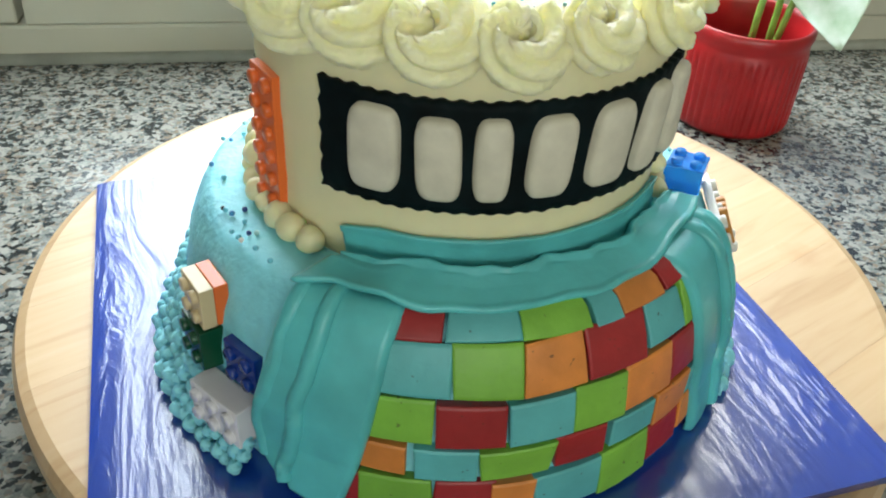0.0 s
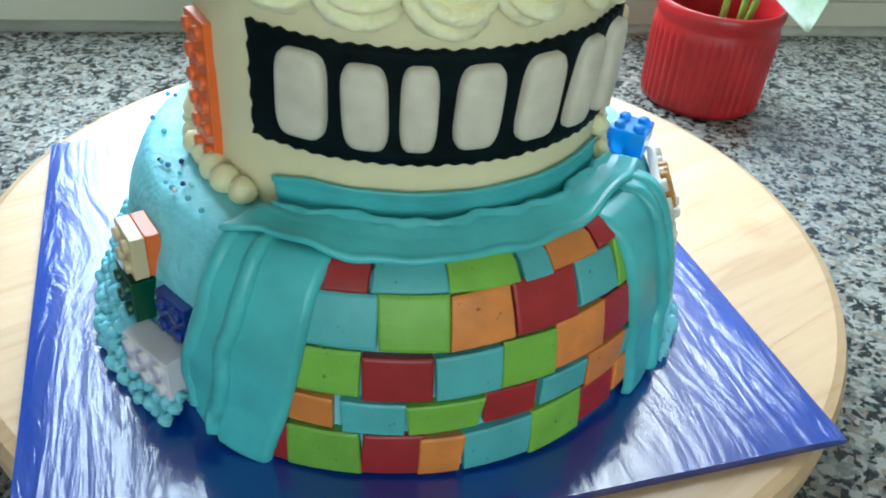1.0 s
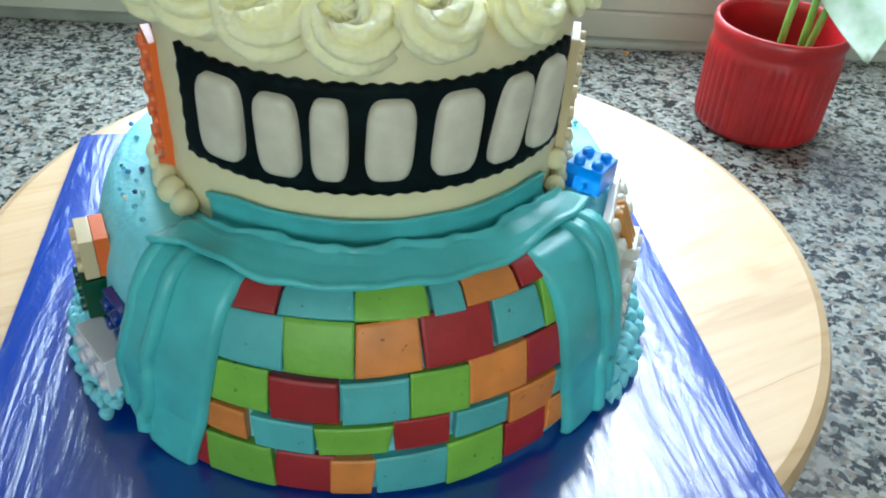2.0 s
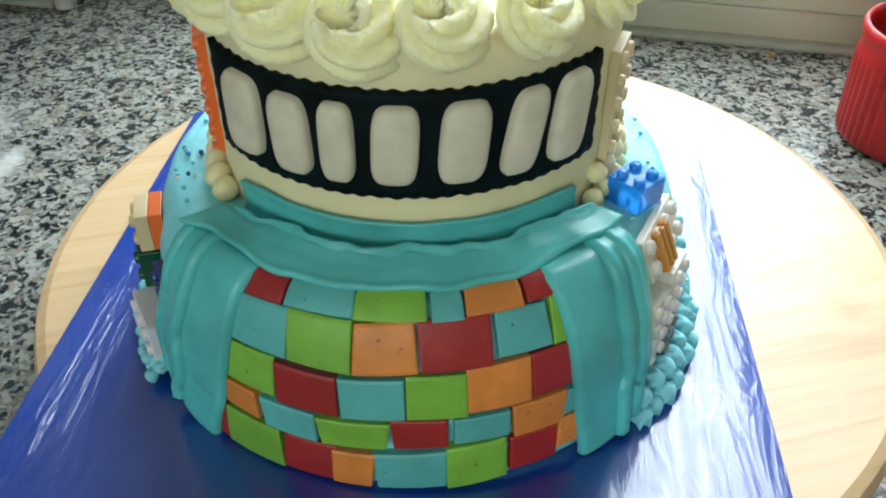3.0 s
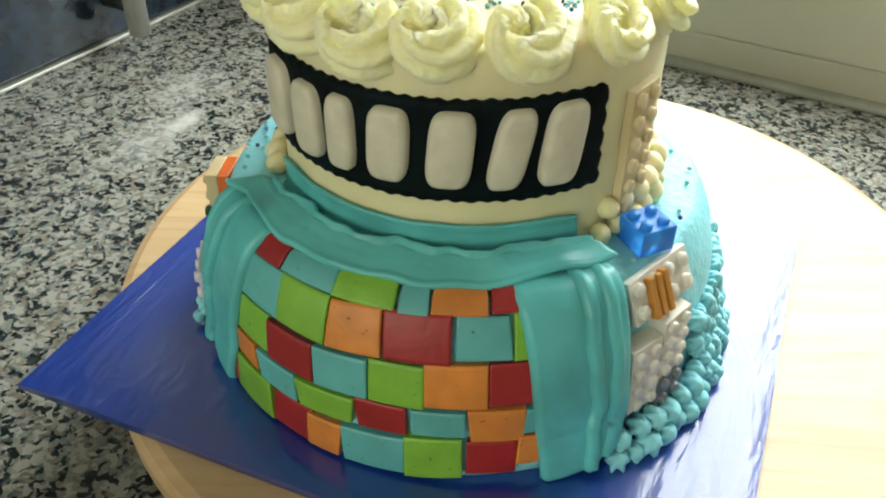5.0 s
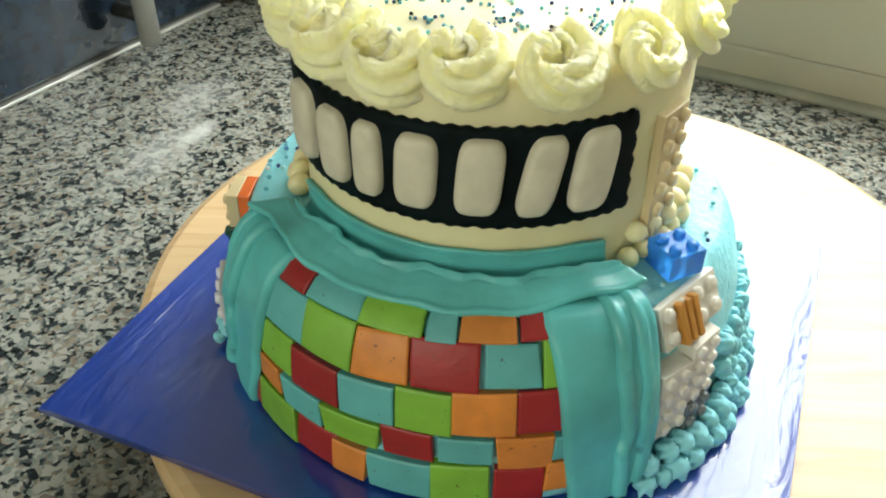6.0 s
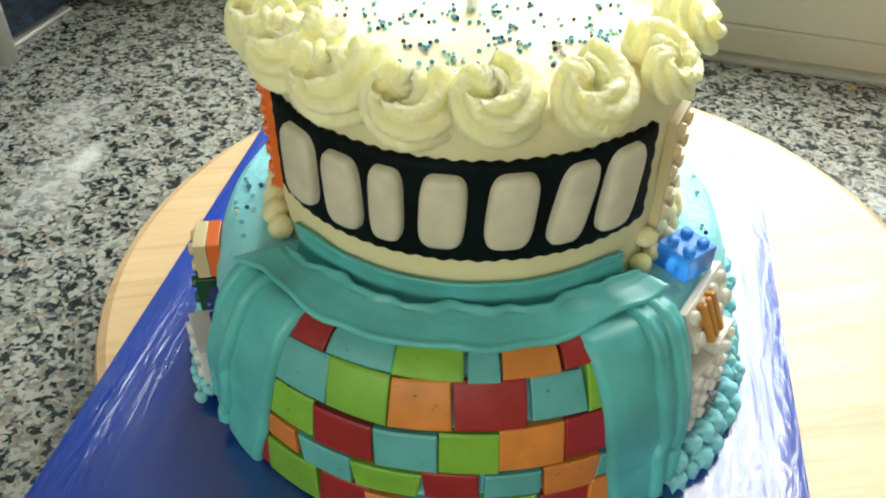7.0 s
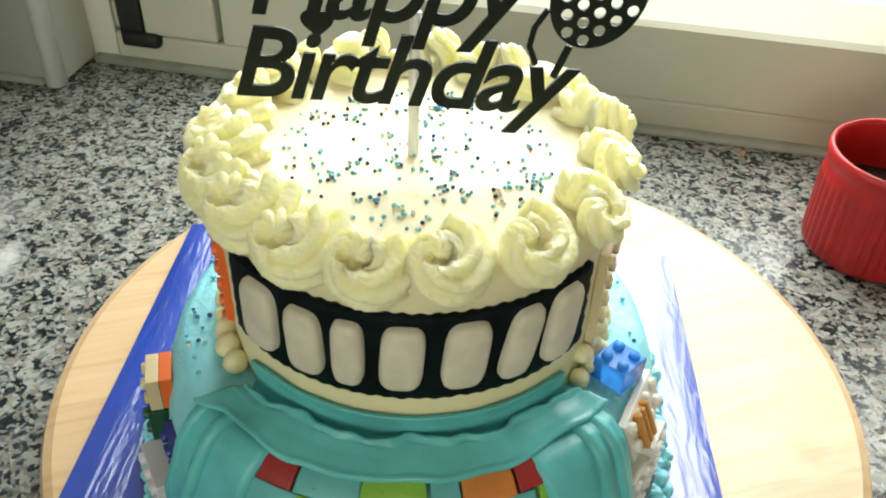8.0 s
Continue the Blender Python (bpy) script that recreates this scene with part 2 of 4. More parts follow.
M_BLACK = material("black_fondant", (0.002, 0.008, 0.010), 0.65, spec=0.12, var=0.3, scale=80, bump=0.2, bump_scale=300)
M_IVORY = material("ivory_fondant", (0.67, 0.63, 0.51), 0.5, var=0.06, scale=120, bump=0.25, bump_scale=350)
M_CARD = material("black_card", (0.008, 0.013, 0.008), 0.5, spec=0.2, var=0.2, bump=0.05)
M_STICK = material("white_plastic_stick", (0.80, 0.79, 0.74), 0.35, var=0.03, bump=0.03)
M_SPRINKLE = sprinkle_paint()
P_WHITE = material("white_plastic", (0.76, 0.73, 0.66), 0.3, var=0.03, bump=0.03)
P_TAN = material("tan_plastic", (0.66, 0.53, 0.31), 0.3, var=0.03, bump=0.03)
P_ORANGE = material("orange_plastic", (0.80, 0.16, 0.028), 0.28, var=0.03, bump=0.03)
P_GREEN = material("dark_green_plastic", (0.004, 0.065, 0.028), 0.28, var=0.05, bump=0.03)
P_LILAC = material("pale_lilac_plastic", (0.72, 0.70, 0.74), 0.28, var=0.04, bump=0.03)
P_GREY = material("grey_plastic", (0.16, 0.18, 0.20), 0.3, var=0.04, bump=0.03)
P_BROWN = material("ochre_plastic", (0.55, 0.25, 0.05), 0.32, var=0.04, bump=0.03)
P_BLUE = glass("clear_blue_plastic", (0.06, 0.36, 0.95), 0.10, 1.35)
P_BLUE.node_tree.nodes["Principled BSDF"].inputs["Transmission Weight"].default_value = 0.45
P_BLUE_SOLID = material("deep_blue_plastic", (0.006, 0.035, 0.26), 0.2, var=0.1, bump=0.03, coat=0.4)
M_RED_GLAZE = material("red_glaze", (0.44, 0.011, 0.013), 0.34, var=0.12, scale=40, bump=0.10, bump_scale=90, coat=0.12)
M_SOIL = material("brown_soil", (0.03, 0.014, 0.009), 0.9, spec=0.1, var=0.3, scale=150, bump=0.8, bump_scale=300)
M_STEM = material("green_stem", (0.22, 0.42, 0.06), 0.45, var=0.15, scale=80)
M_LEAF = material("pale_green_leaf", (0.34, 0.50, 0.30), 0.35, var=0.1, scale=60, alt=(0.74, 0.80, 0.72), bump=0.2, bump_scale=90)
M_FRAME = material("white_window_plastic", (0.58, 0.56, 0.44), 0.4, var=0.04, scale=6, bump=0.05)
M_WALL = material("white_wall_paint", (0.74, 0.72, 0.64), 0.8, var=0.05, scale=5, bump=0.2, bump_scale=120)
M_CEIL = material("ceiling_paint", (0.80, 0.79, 0.75), 0.9, var=0.03, scale=3, bump=0.1)
M_FLOOR = material("floor_tile", (0.36, 0.31, 0.26), 0.5, var=0.12, scale=8)
M_SEAL = material("grey_silicone", (0.40, 0.41, 0.34), 0.5, var=0.1, scale=40)
M_GAP = material("black_rubber", (0.012, 0.014, 0.012), 0.6, var=0.3, scale=60)
M_STEEL = material("brushed_steel", (0.80, 0.79, 0.75), 0.38, metal=0.7, var=0.04, bump=0.05)
M_OVEN = material("black_oven_glass", (0.016, 0.030, 0.050), 0.07, var=0.2, bump=0, coat=0.6)
M_HEDGE = material("dark_foliage", (0.035, 0.06, 0.022), 0.8, var=0.35, scale=1.5, bump=0.6, bump_scale=6)
M_PANE = glass("window_glass", (0.97, 1, 0.98), 0.0, 1.45)
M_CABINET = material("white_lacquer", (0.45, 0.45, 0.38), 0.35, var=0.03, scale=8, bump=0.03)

# ---- mesh helpers ----


def part(name, bm, mat, parent=None, label="", smooth=True):
    me = bpy.data.meshes.new(name)
    bmesh.ops.recalc_face_normals(bm, faces=bm.faces)
    bm.to_mesh(me)
    bm.free()
    if smooth:
        me.polygons.foreach_set("use_smooth", [True] * len(me.polygons))
    me.materials.append(mat)
    ob = new(name, me)
    if parent is not None:
        ob.parent = parent
    if label:
        ob["label"] = label
    return ob


def thing(name, label, category, group="", kind="", at=None):
    ob = new(name)
    ob.empty_display_size = 0.02
    if at is not None:
        ob.matrix_world = at
    return tagged(ob, label, category, group, kind)


def box(x0, x1, y0, y1, z0, z1, bevel=0.0, seg=2, bm=None):
    bm = bm or bmesh.new()
    m = Matrix.Translation(((x0 + x1) / 2, (y0 + y1) / 2, (z0 + z1) / 2)) @ Matrix.Diagonal((x1 - x0, y1 - y0, z1 - z0, 1))
    r = bmesh.ops.create_cube(bm, size=1, matrix=m)
    if bevel:
        es = {e for v in r["verts"] for e in v.link_edges}
        bmesh.ops.bevel(bm, geom=list(es), offset=bevel, segments=seg, affect="EDGES", profile=0.5)
    return bm


def lathe(profile, n=96, bm=None, fn=None, center=(0, 0)):
    """A turned body from (r, z) pairs."""
    bm = bm or bmesh.new()
    rings = []
    for r, z in profile:
        if r < 1e-6:
            rings.append([bm.verts.new((center[0], center[1], z))])
            continue
        ring = []
        for i in range(n):
            a = 2 * math.pi * i / n
            rr, zz = (r, z) if fn is None else fn(a, r, z)
            ring.append(bm.verts.new((center[0] + rr * math.cos(a), center[1] + rr * math.sin(a), zz)))
        rings.append(ring)
    for p, q in zip(rings, rings[1:]):
        for i in range(n):
            j = (i + 1) % n
            if len(p) == 1 and len(q) == 1:
                continue
            if len(p) == 1:
                bm.faces.new((p[0], q[i], q[j]))
            elif len(q) == 1:
                bm.faces.new((p[i], p[j], q[0]))
            else:
                bm.faces.new((p[i], p[j], q[j], q[i]))
    return bm


def sheet(nu, nv, fn, thick=0.0, bm=None):
    """A sheet from fn(u, v) -> point; with a thickness it is closed by fn(u, v) and its inner copy along the normal."""
    bm = bm or bmesh.new()
    pts = [[Vector(fn(i / nu, j / nv)) for j in range(nv + 1)] for i in range(nu + 1)]
    g = [[bm.verts.new(p) for p in row] for row in pts]
    for i in range(nu):
        for j in range(nv):
            bm.faces.new((g[i][j], g[i + 1][j], g[i + 1][j + 1], g[i][j + 1]))
    if thick:
        h = []
        for i in range(nu + 1):
            row = []
            for j in range(nv + 1):
                du = pts[min(i + 1, nu)][j] - pts[max(i - 1, 0)][j]
                dv = pts[i][min(j + 1, nv)] - pts[i][max(j - 1, 0)]
                nrm = du.cross(dv)
                nrm = nrm.normalized() if nrm.length > 1e-12 else Vector((0, 0, 1))
                row.append(bm.verts.new(pts[i][j] - nrm * thick))
            h.append(row)
        for i in range(nu):
            for j in range(nv):
                bm.faces.new((h[i][j], h[i][j + 1], h[i + 1][j + 1], h[i + 1][j]))
        for i in range(nu):
            bm.faces.new((g[i][0], h[i][0], h[i + 1][0], g[i + 1][0]))
            bm.faces.new((g[i][nv], g[i + 1][nv], h[i + 1][nv], h[i][nv]))
        for j in range(nv):
            bm.faces.new((g[0][j], g[0][j + 1], h[0][j + 1], h[0][j]))
            bm.faces.new((g[nu][j], h[nu][j], h[nu][j + 1], g[nu][j + 1]))
    return bm


def tube(points, radii, n=10, star=0.0, lobes=6, twist=0.0, bm=None):
    """A rope through points; star gives it the ridges of a piping nozzle."""
    bm = bm or bmesh.new()
    pts = [Vector(p) for p in points]
    rings, up = [], None
    for k, p in enumerate(pts):
        d = (pts[min(k + 1, len(pts) - 1)] - pts[max(k - 1, 0)]).normalized()
        if up is None:
            up = Vector((0, 0, 1)) if abs(d.z) < 0.9 else Vector((1, 0, 0))
        side = d.cross(up).normalized()
        up = side.cross(d).normalized()
        ring = []
        for i in range(n):
            a = 2 * math.pi * i / n
            r = radii[k] * (1 + star * (2 * abs(math.cos((lobes * a + twist * k) / 2)) ** 0.75 - 1))
            ring.append(bm.verts.new(p + (side * math.cos(a) + up * math.sin(a)) * r))
        rings.append(ring)
    for p, q in zip(rings, rings[1:]):
        for i in range(n):
            j = (i + 1) % n
            bm.faces.new((p[i], p[j], q[j], q[i]))
    bm.faces.new(rings[0][::-1])
    bm.faces.new(rings[-1])
    return bm


def lerp(table, x):
    """Value at x of a table of (x, value) pairs."""
    return float(np.interp(x, [a for a, _ in table], [b for _, b in table]))


def polar(r, a, z):
    return Vector((r * math.cos(radians(a)), r * math.sin(radians(a)), z))


def rock(x, y, z, s, k):
    return noise.noise(Vector((x, y, z)) * s + Vector((k * 3.1, k, 0)))


# ---- the kitchen corner ----
WALL_Y, OVEN_X = 0.3816, -0.434
WX0, WX1, WZ0, WZ1 = -0.30, 0.66, 0.03, 0.95

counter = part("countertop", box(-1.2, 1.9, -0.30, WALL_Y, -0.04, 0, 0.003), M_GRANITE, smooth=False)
tagged(counter, "polished grey, black and tan speckled granite worktop", "worktop", kind="structure")
base_cab = part("base_cabinets", box(-1.2, 1.9, -0.27, WALL_Y, -0.90, -0.042), M_CABINET, smooth=False)
tagged(base_cab, "plain white base cabinets under the granite worktop", "cabinet", kind="structure")
floor_ob = part("floor", box(-1.4, 2.1, -2.6, 0.6, -1.0, -0.90), M_FLOOR, smooth=False)
tagged(floor_ob, "plain beige kitchen floor", "floor", kind="structure")
ceiling_ob = part("ceiling", box(-1.4, 2.1, -2.6, 0.6, 1.62, 1.70), M_CEIL, smooth=False)
tagged(ceiling_ob, "plain white ceiling", "ceiling", kind="structure")
for nm, b in (("wall_west", (-1.4, -1.2, -2.6, 0.6, -0.9, 1.62)), ("wall_east", (1.9, 2.1, -2.6, 0.6, -0.9, 1.62))):
    tagged(part(nm, box(*b), M_WALL, smooth=False), "plain white painted wall", "wall", kind="structure")
# the gap in this unseen wall is added to let the fill lamp in
ws_bm = box(-1.2, -1.05, -2.6, -2.4, -0.9, 1.62)
box(0.75, 1.9, -2.6, -2.4, -0.9, 1.62, bm=ws_bm)
box(-1.05, 0.75, -2.6, -2.4, 1.32, 1.62, bm=ws_bm)
tagged(part("wall_south", ws_bm, M_WALL, smooth=False), "white wall with an added opening for the fill light behind the camera", "wall", kind="structure")
wn_bm = box(-1.2, WX0 - 0.05, WALL_Y, 0.52, -0.9, 1.62)
box(WX1, 1.9, WALL_Y, 0.52, -0.9, 1.62, bm=wn_bm)
box(WX0 - 0.05, WX1, WALL_Y, 0.52, -0.9, 0.0, bm=wn_bm)
box(WX0 - 0.05, WX1, WALL_Y, 0.52, WZ1, 1.62, bm=wn_bm)
tagged(part("wall_north", wn_bm, M_WALL, smooth=False), "white wall with a window just above the worktop", "wall", kind="structure")

seal = part("trim", tube([(-0.37, WALL_Y - 0.001, 0.001), (0.4, WALL_Y - 0.001, 0.001), (1.2, WALL_Y - 0.001, 0.001)], [0.006] * 3, 12), M_SEAL)
tagged(seal, "grey-green silicone joint along the back of the worktop", "sealant", kind="structure")

window = thing("window_1", "white plastic window with a wide sash above the worktop", "window", kind="structure")
part("window_frame", box(WX0 - 0.05, WX1, WALL_Y - 0.001, 0.46, 0.003, 0.029, 0.003), M_FRAME, window, smooth=False)
part("window_frame", box(WX0 - 0.05, WX0 + 0.012, WALL_Y + 0.002, 0.46, 0.031, WZ1, 0.003), M_FRAME, window, smooth=False)
part("window_frame", box(WX1 - 0.05, WX1 - 0.001, WALL_Y + 0.002, 0.46, 0.031, WZ1 - 0.001, 0.003), M_FRAME, window, smooth=False)
part("window_frame", box(WX0 + 0.014, WX1 - 0.052, WALL_Y + 0.002, 0.46, WZ1 - 0.05, WZ1 - 0.001, 0.003), M_FRAME, window, smooth=False)


def rail(x0, x1, z0, z1, slope):
    """A sash rail: a face towards the room and a slope down to the glass."""
    bm = bmesh.new()
    y = WALL_Y - 0.004
    prof = [(y, z0 + 0.002), (y + 0.002, z0), (y + 0.055, z0), (y + 0.055, z1 + slope), (y + 0.035, z1 + slope), (y + 0.004, z1), (y, z1 - 0.004)]
    a = [bm.verts.new((x0, p, q)) for p, q in prof]
    b = [bm.verts.new((x1, p, q)) for p, q in prof]
    for i in range(len(prof)):
        j = (i + 1) % len(prof)
        bm.faces.new((a[i], a[j], b[j], b[i]))
    bm.faces.new(a[::-1])
    bm.faces.new(b)
    return bm


part("sash_rail", rail(-0.248, WX1 - 0.052, 0.0292, 0.093, 0.018), M_FRAME, window, smooth=False)
part("sash_stile", box(-0.3195, -0.254, WALL_Y - 0.004, 0.43, 0.031, WZ1 - 0.052, 0.002), M_FRAME, window, smooth=False)
part("gasket", box(-0.344, -0.322, WALL_Y - 0.003, WALL_Y + 0.010, 0.022, 0.6, 0.003), M_GAP, window, "black rubber gap of the hinge side", smooth=False)
part("hinge", box(-0.340, -0.306, WALL_Y - 0.010, WALL_Y + 0.004, 0.020, 0.033, 0.004), M_GAP, window, "black hinge cap")
pane = part("pane", box(-0.250, WX1 - 0.052, 0.415, 0.419, 0.1125, WZ1 - 0.053), M_PANE, window, smooth=False)
pane.visible_shadow = False

outside = part("ground", box(-40, 40, 0.9, 80, -3.2, -3.0), M_HEDGE, smooth=False)
tagged(outside, "dark green garden outside the window", "ground", kind="structure")


def hedge_wall(u, v):
    x = -12 + 24 * u
    return (x, 7 + 0.7 * rock(x, v * 4, 0, 0.8, 1), -3.0 + 3.6 * v * (1 + 0.18 * rock(x, 0, 0, 0.6, 2)))


tagged(part("backdrop", sheet(60, 16, hedge_wall, 0.2), M_HEDGE), "dark green hedge beyond the window", "hedge", kind="structure")

# white boxed corner between the oven and the window
stub = thing("pillar", "white boxed wall corner with a rounded aluminium edge", "pillar", kind="structure")
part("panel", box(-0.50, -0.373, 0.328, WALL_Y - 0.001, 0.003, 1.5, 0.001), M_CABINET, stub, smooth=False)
part("edge_profile", tube([(-0.378, 0.327, 0.002), (-0.378, 0.327, 0.7), (-0.378, 0.327, 1.5)], [0.0085] * 3, 16), M_STICK, stub, "white rounded edge strip")
part("joint", tube([(-0.49, 0.3275, 0.001), (-0.39, 0.3275, 0.001)], [0.0045] * 2, 8), M_SEAL, stub)

oven = thing("built_in_oven", "black glass kitchen appliance with steel trim and bar handle", "oven")
part("body", box(-0.86, OVEN_X - 0.012, -0.34, 0.322, 0.002, 0.46, 0.002), M_GAP, oven, smooth=False)
part("glass_front", box(OVEN_X - 0.0115, OVEN_X, -0.33, 0.292, 0.006, 0.455, 0.0015), M_OVEN, oven, "black glass front", smooth=False)
part("trim_strip", box(OVEN_X - 0.010, OVEN_X + 0.0022, -0.33, 0.292, 0.0005, 0.0032, 0.0006), M_STEEL, oven, "polished steel strip", smooth=False)
handle = part("handle", tube([(-0.402, 0.182, 0.014), (-0.402, 0.182, 0.2), (-0.402, 0.182, 0.42)], [0.0085] * 3, 20), M_STEEL, oven, "round steel bar handle")
for hz_ in (0.036, 0.38):
    part("standoff", tube([(OVEN_X, 0.182, hz_), (-0.404, 0.182, hz_)], [0.006] * 2, 14), M_GAP, handle, "black standoff")

# ---- turntable and cake board ----
DISC_C, DISC_R, DISC_T = (0.0144, 0.0402), 0.1902, 0.0475
PLANK_ANGLE = 28.0
turntable = thing("wooden_turntable", "round pale birch turntable of glued staves", "turntable", at=pose(DISC_C[0], DISC_C[1], 0, 0, 0, PLANK_ANGLE))


def stave(y0, y1):
    """One stave of the disc: the strip y0..y1 of a circle with a rounded rim."""
    bm = bmesh.new()
    rim = [(DISC_R - 0.006, DISC_T), (DISC_R - 0.002, DISC_T - 0.0015), (DISC_R, DISC_T - 0.006), (DISC_R, DISC_T - 0.014), (DISC_R - 0.003, DISC_T - 0.020)]
    g, n = 0.00004, 30
    loops = []
    for r, z in rim:
        lo, hi = max(-r, y0 + g), min(r, y1 - g)
        pts = []
        for i in range(n + 1):
            y = lo + (hi - lo) * i / n
            pts.append((math.sqrt(max(0, r * r - y * y)), y, z))
        for i in range(n + 1):
            y = hi - (hi - lo) * i / n
            pts.append((-math.sqrt(max(0, r * r - y * y)), y, z))
        loops.append([bm.verts.new(p) for p in pts])
    k = len(loops[0])
    for p, q in zip(loops, loops[1:]):
        for i in range(k):
            j = (i + 1) % k
            bm.faces.new((p[i], q[i], q[j], p[j]))
    bm.faces.new(loops[0])
    bm.faces.new(loops[-1][::-1])
    bmesh.ops.remove_doubles(bm, verts=bm.verts, dist=1e-6)
    return bm


edges = [-DISC_R, -0.142, -0.088, -0.031, 0.024, 0.071, 0.128, DISC_R]
for y0, y1 in zip(edges, edges[1:]):
    part("stave", stave(y0, y1), M_WOOD, turntable, smooth=False)
part("foot", lathe([(0, 0.0), (0.11, 0.0), (0.112, 0.003), (0.112, 0.0270), (0, 0.0270)]), M_WOOD, turntable)

BOARD_T, BW, BD, BX, BY = 0.0515, 0.2720, 0.2557, -0.0036, 0.0060


def wrapped_board():
    """A flat card whose wrapped top dips towards its edges."""
    bm = bmesh.new()
    nx, ny = 96, 90

    def spread(k, n, half):
        t = 2 * k / n - 1
        return half * math.copysign(1 - (1 - abs(t)) ** 1.6, t)

    top = []
    for i in range(nx + 1):
        x = spread(i, nx, BW / 2)
        row = []
        for j in range(ny + 1):
            y = spread(j, ny, BD / 2)
            reach = 0.0125 + 0.0025 * rock(y, 0, 0, 60, 3)
            dip = 0.0015 * max(0.0, 1 - (BW / 2 - abs(x)) / reach) ** 2
            row.append(bm.verts.new((x, y, -dip)))
        top.append(row)
    for i in range(nx):
        for j in range(ny):
            bm.faces.new((top[i][j], top[i + 1][j], top[i + 1][j + 1], top[i][j + 1]))
    rim = [top[i][0] for i in range(nx)] + [top[nx][j] for j in range(ny)] + [top[i][ny] for i in range(nx, 0, -1)] + [top[0][j] for j in range(ny, 0, -1)]
    low = [bm.verts.new((v.co.x, v.co.y, DISC_T + 0.0003 - BOARD_T)) for v in rim]
    for k in range(len(rim)):
        k2 = (k + 1) % len(rim)
        bm.faces.new((rim[k], low[k], low[k2], rim[k2]))
        bm.edges.get((rim[k], rim[k2])).smooth = False
    bm.faces.new(low[::-1])
    return bm


board = part("cake_board", wrapped_board(), M_FILM)
board.matrix_world = pose(BX, BY, BOARD_T, 0, 0, 7.8)
tagged(board, "square blue cake board wrapped in creased clear film", "cake board")

# ---- cake ----
cake = thing("birthday_cake", "two-tier birthday cake with cream rosettes, fondant drape and coloured bricks", "cake")
SIDE = [(0.1012, 0.0516), (0.1020, 0.0545), (0.1012, 0.064), (0.1000, 0.0713), (0.1000, 0.0845), (0.0985, 0.0950), (0.0970, 0.1015), (0.0950, 0.1080),
        (0.0925, 0.1135), (0.0905, 0.1170), (0.0880, 0.1195), (0.083, 0.1206), (0.070, 0.1206)]
ARC = [0.0]
for (ra, za), (rb, zb) in zip(SIDE, SIDE[1:]):
    ARC.append(ARC[-1] + math.hypot(rb - ra, zb - za))


def side(s):
    """Radius, height and outward slope of the lower tier at the arc length s."""
    r = float(np.interp(s, ARC, [p[0] for p in SIDE]))
    z = float(np.interp(s, ARC, [p[1] for p in SIDE]))
    s2, s1 = min(s + 0.003, ARC[-1]), max(s - 0.003, 0)
    dr = float(np.interp(s2, ARC, [p[0] for p in SIDE]) - np.interp(s1, ARC, [p[0] for p in SIDE]))
    dz = float(np.interp(s2, ARC, [p[1] for p in SIDE]) - np.interp(s1, ARC, [p[1] for p in SIDE]))
    k = math.hypot(dr, dz)
    return r, z, dz / k, -dr / k


def arc_at(z):
    return float(np.interp(z, [p[1] for p in SIDE[:-1]], ARC[:-1]))


LOW_C = Vector((0, 0, 0))


def on_side(a, s, off):
    r, z, nr, nz = side(s)
    return polar(r + nr * off, a, z + nz * off) + LOW_C


def wobble(a, r, z):
    return r + 0.0006 * rock(math.cos(a), math.sin(a), z * 20, 6, 1), z + 0.0005 * rock(math.cos(a) * r * 20, math.sin(a) * r * 20, 0, 3, 2)


low_prof = [(0, 0.0516)] + [side(ARC[-1] * i / 60)[:2] for i in range(61)] + [(0.03, 0.1206), (0, 0.1206)]
lower = part("lower_tier", lathe(low_prof, 160, fn=wobble, center=LOW_C), M_TEALCREAM, cake, "turquoise buttercream lower tier")
UP_R, UP_Z0, UP_Z1 = 0.0690, 0.1195, 0.1938
up_prof = [(0, UP_Z0)] + [(UP_R, UP_Z0 + 0.0001 + (UP_Z1 - UP_Z0 - 0.004) * i / 24) for i in range(25)] + [(UP_R - 0.0012, UP_Z1 - 0.0014), (UP_R - 0.004, UP_Z1)] + [(UP_R * (1 - i / 14) * 0.93, UP_Z1) for i in range(14)] + [(0, UP_Z1)]
upper = part("upper_tier", lathe(up_prof, 140, fn=wobble), M_CREAM, cake, "smooth white buttercream upper tier")

# coloured fondant bricks on the front of the lower tier
rng = random.Random(5)


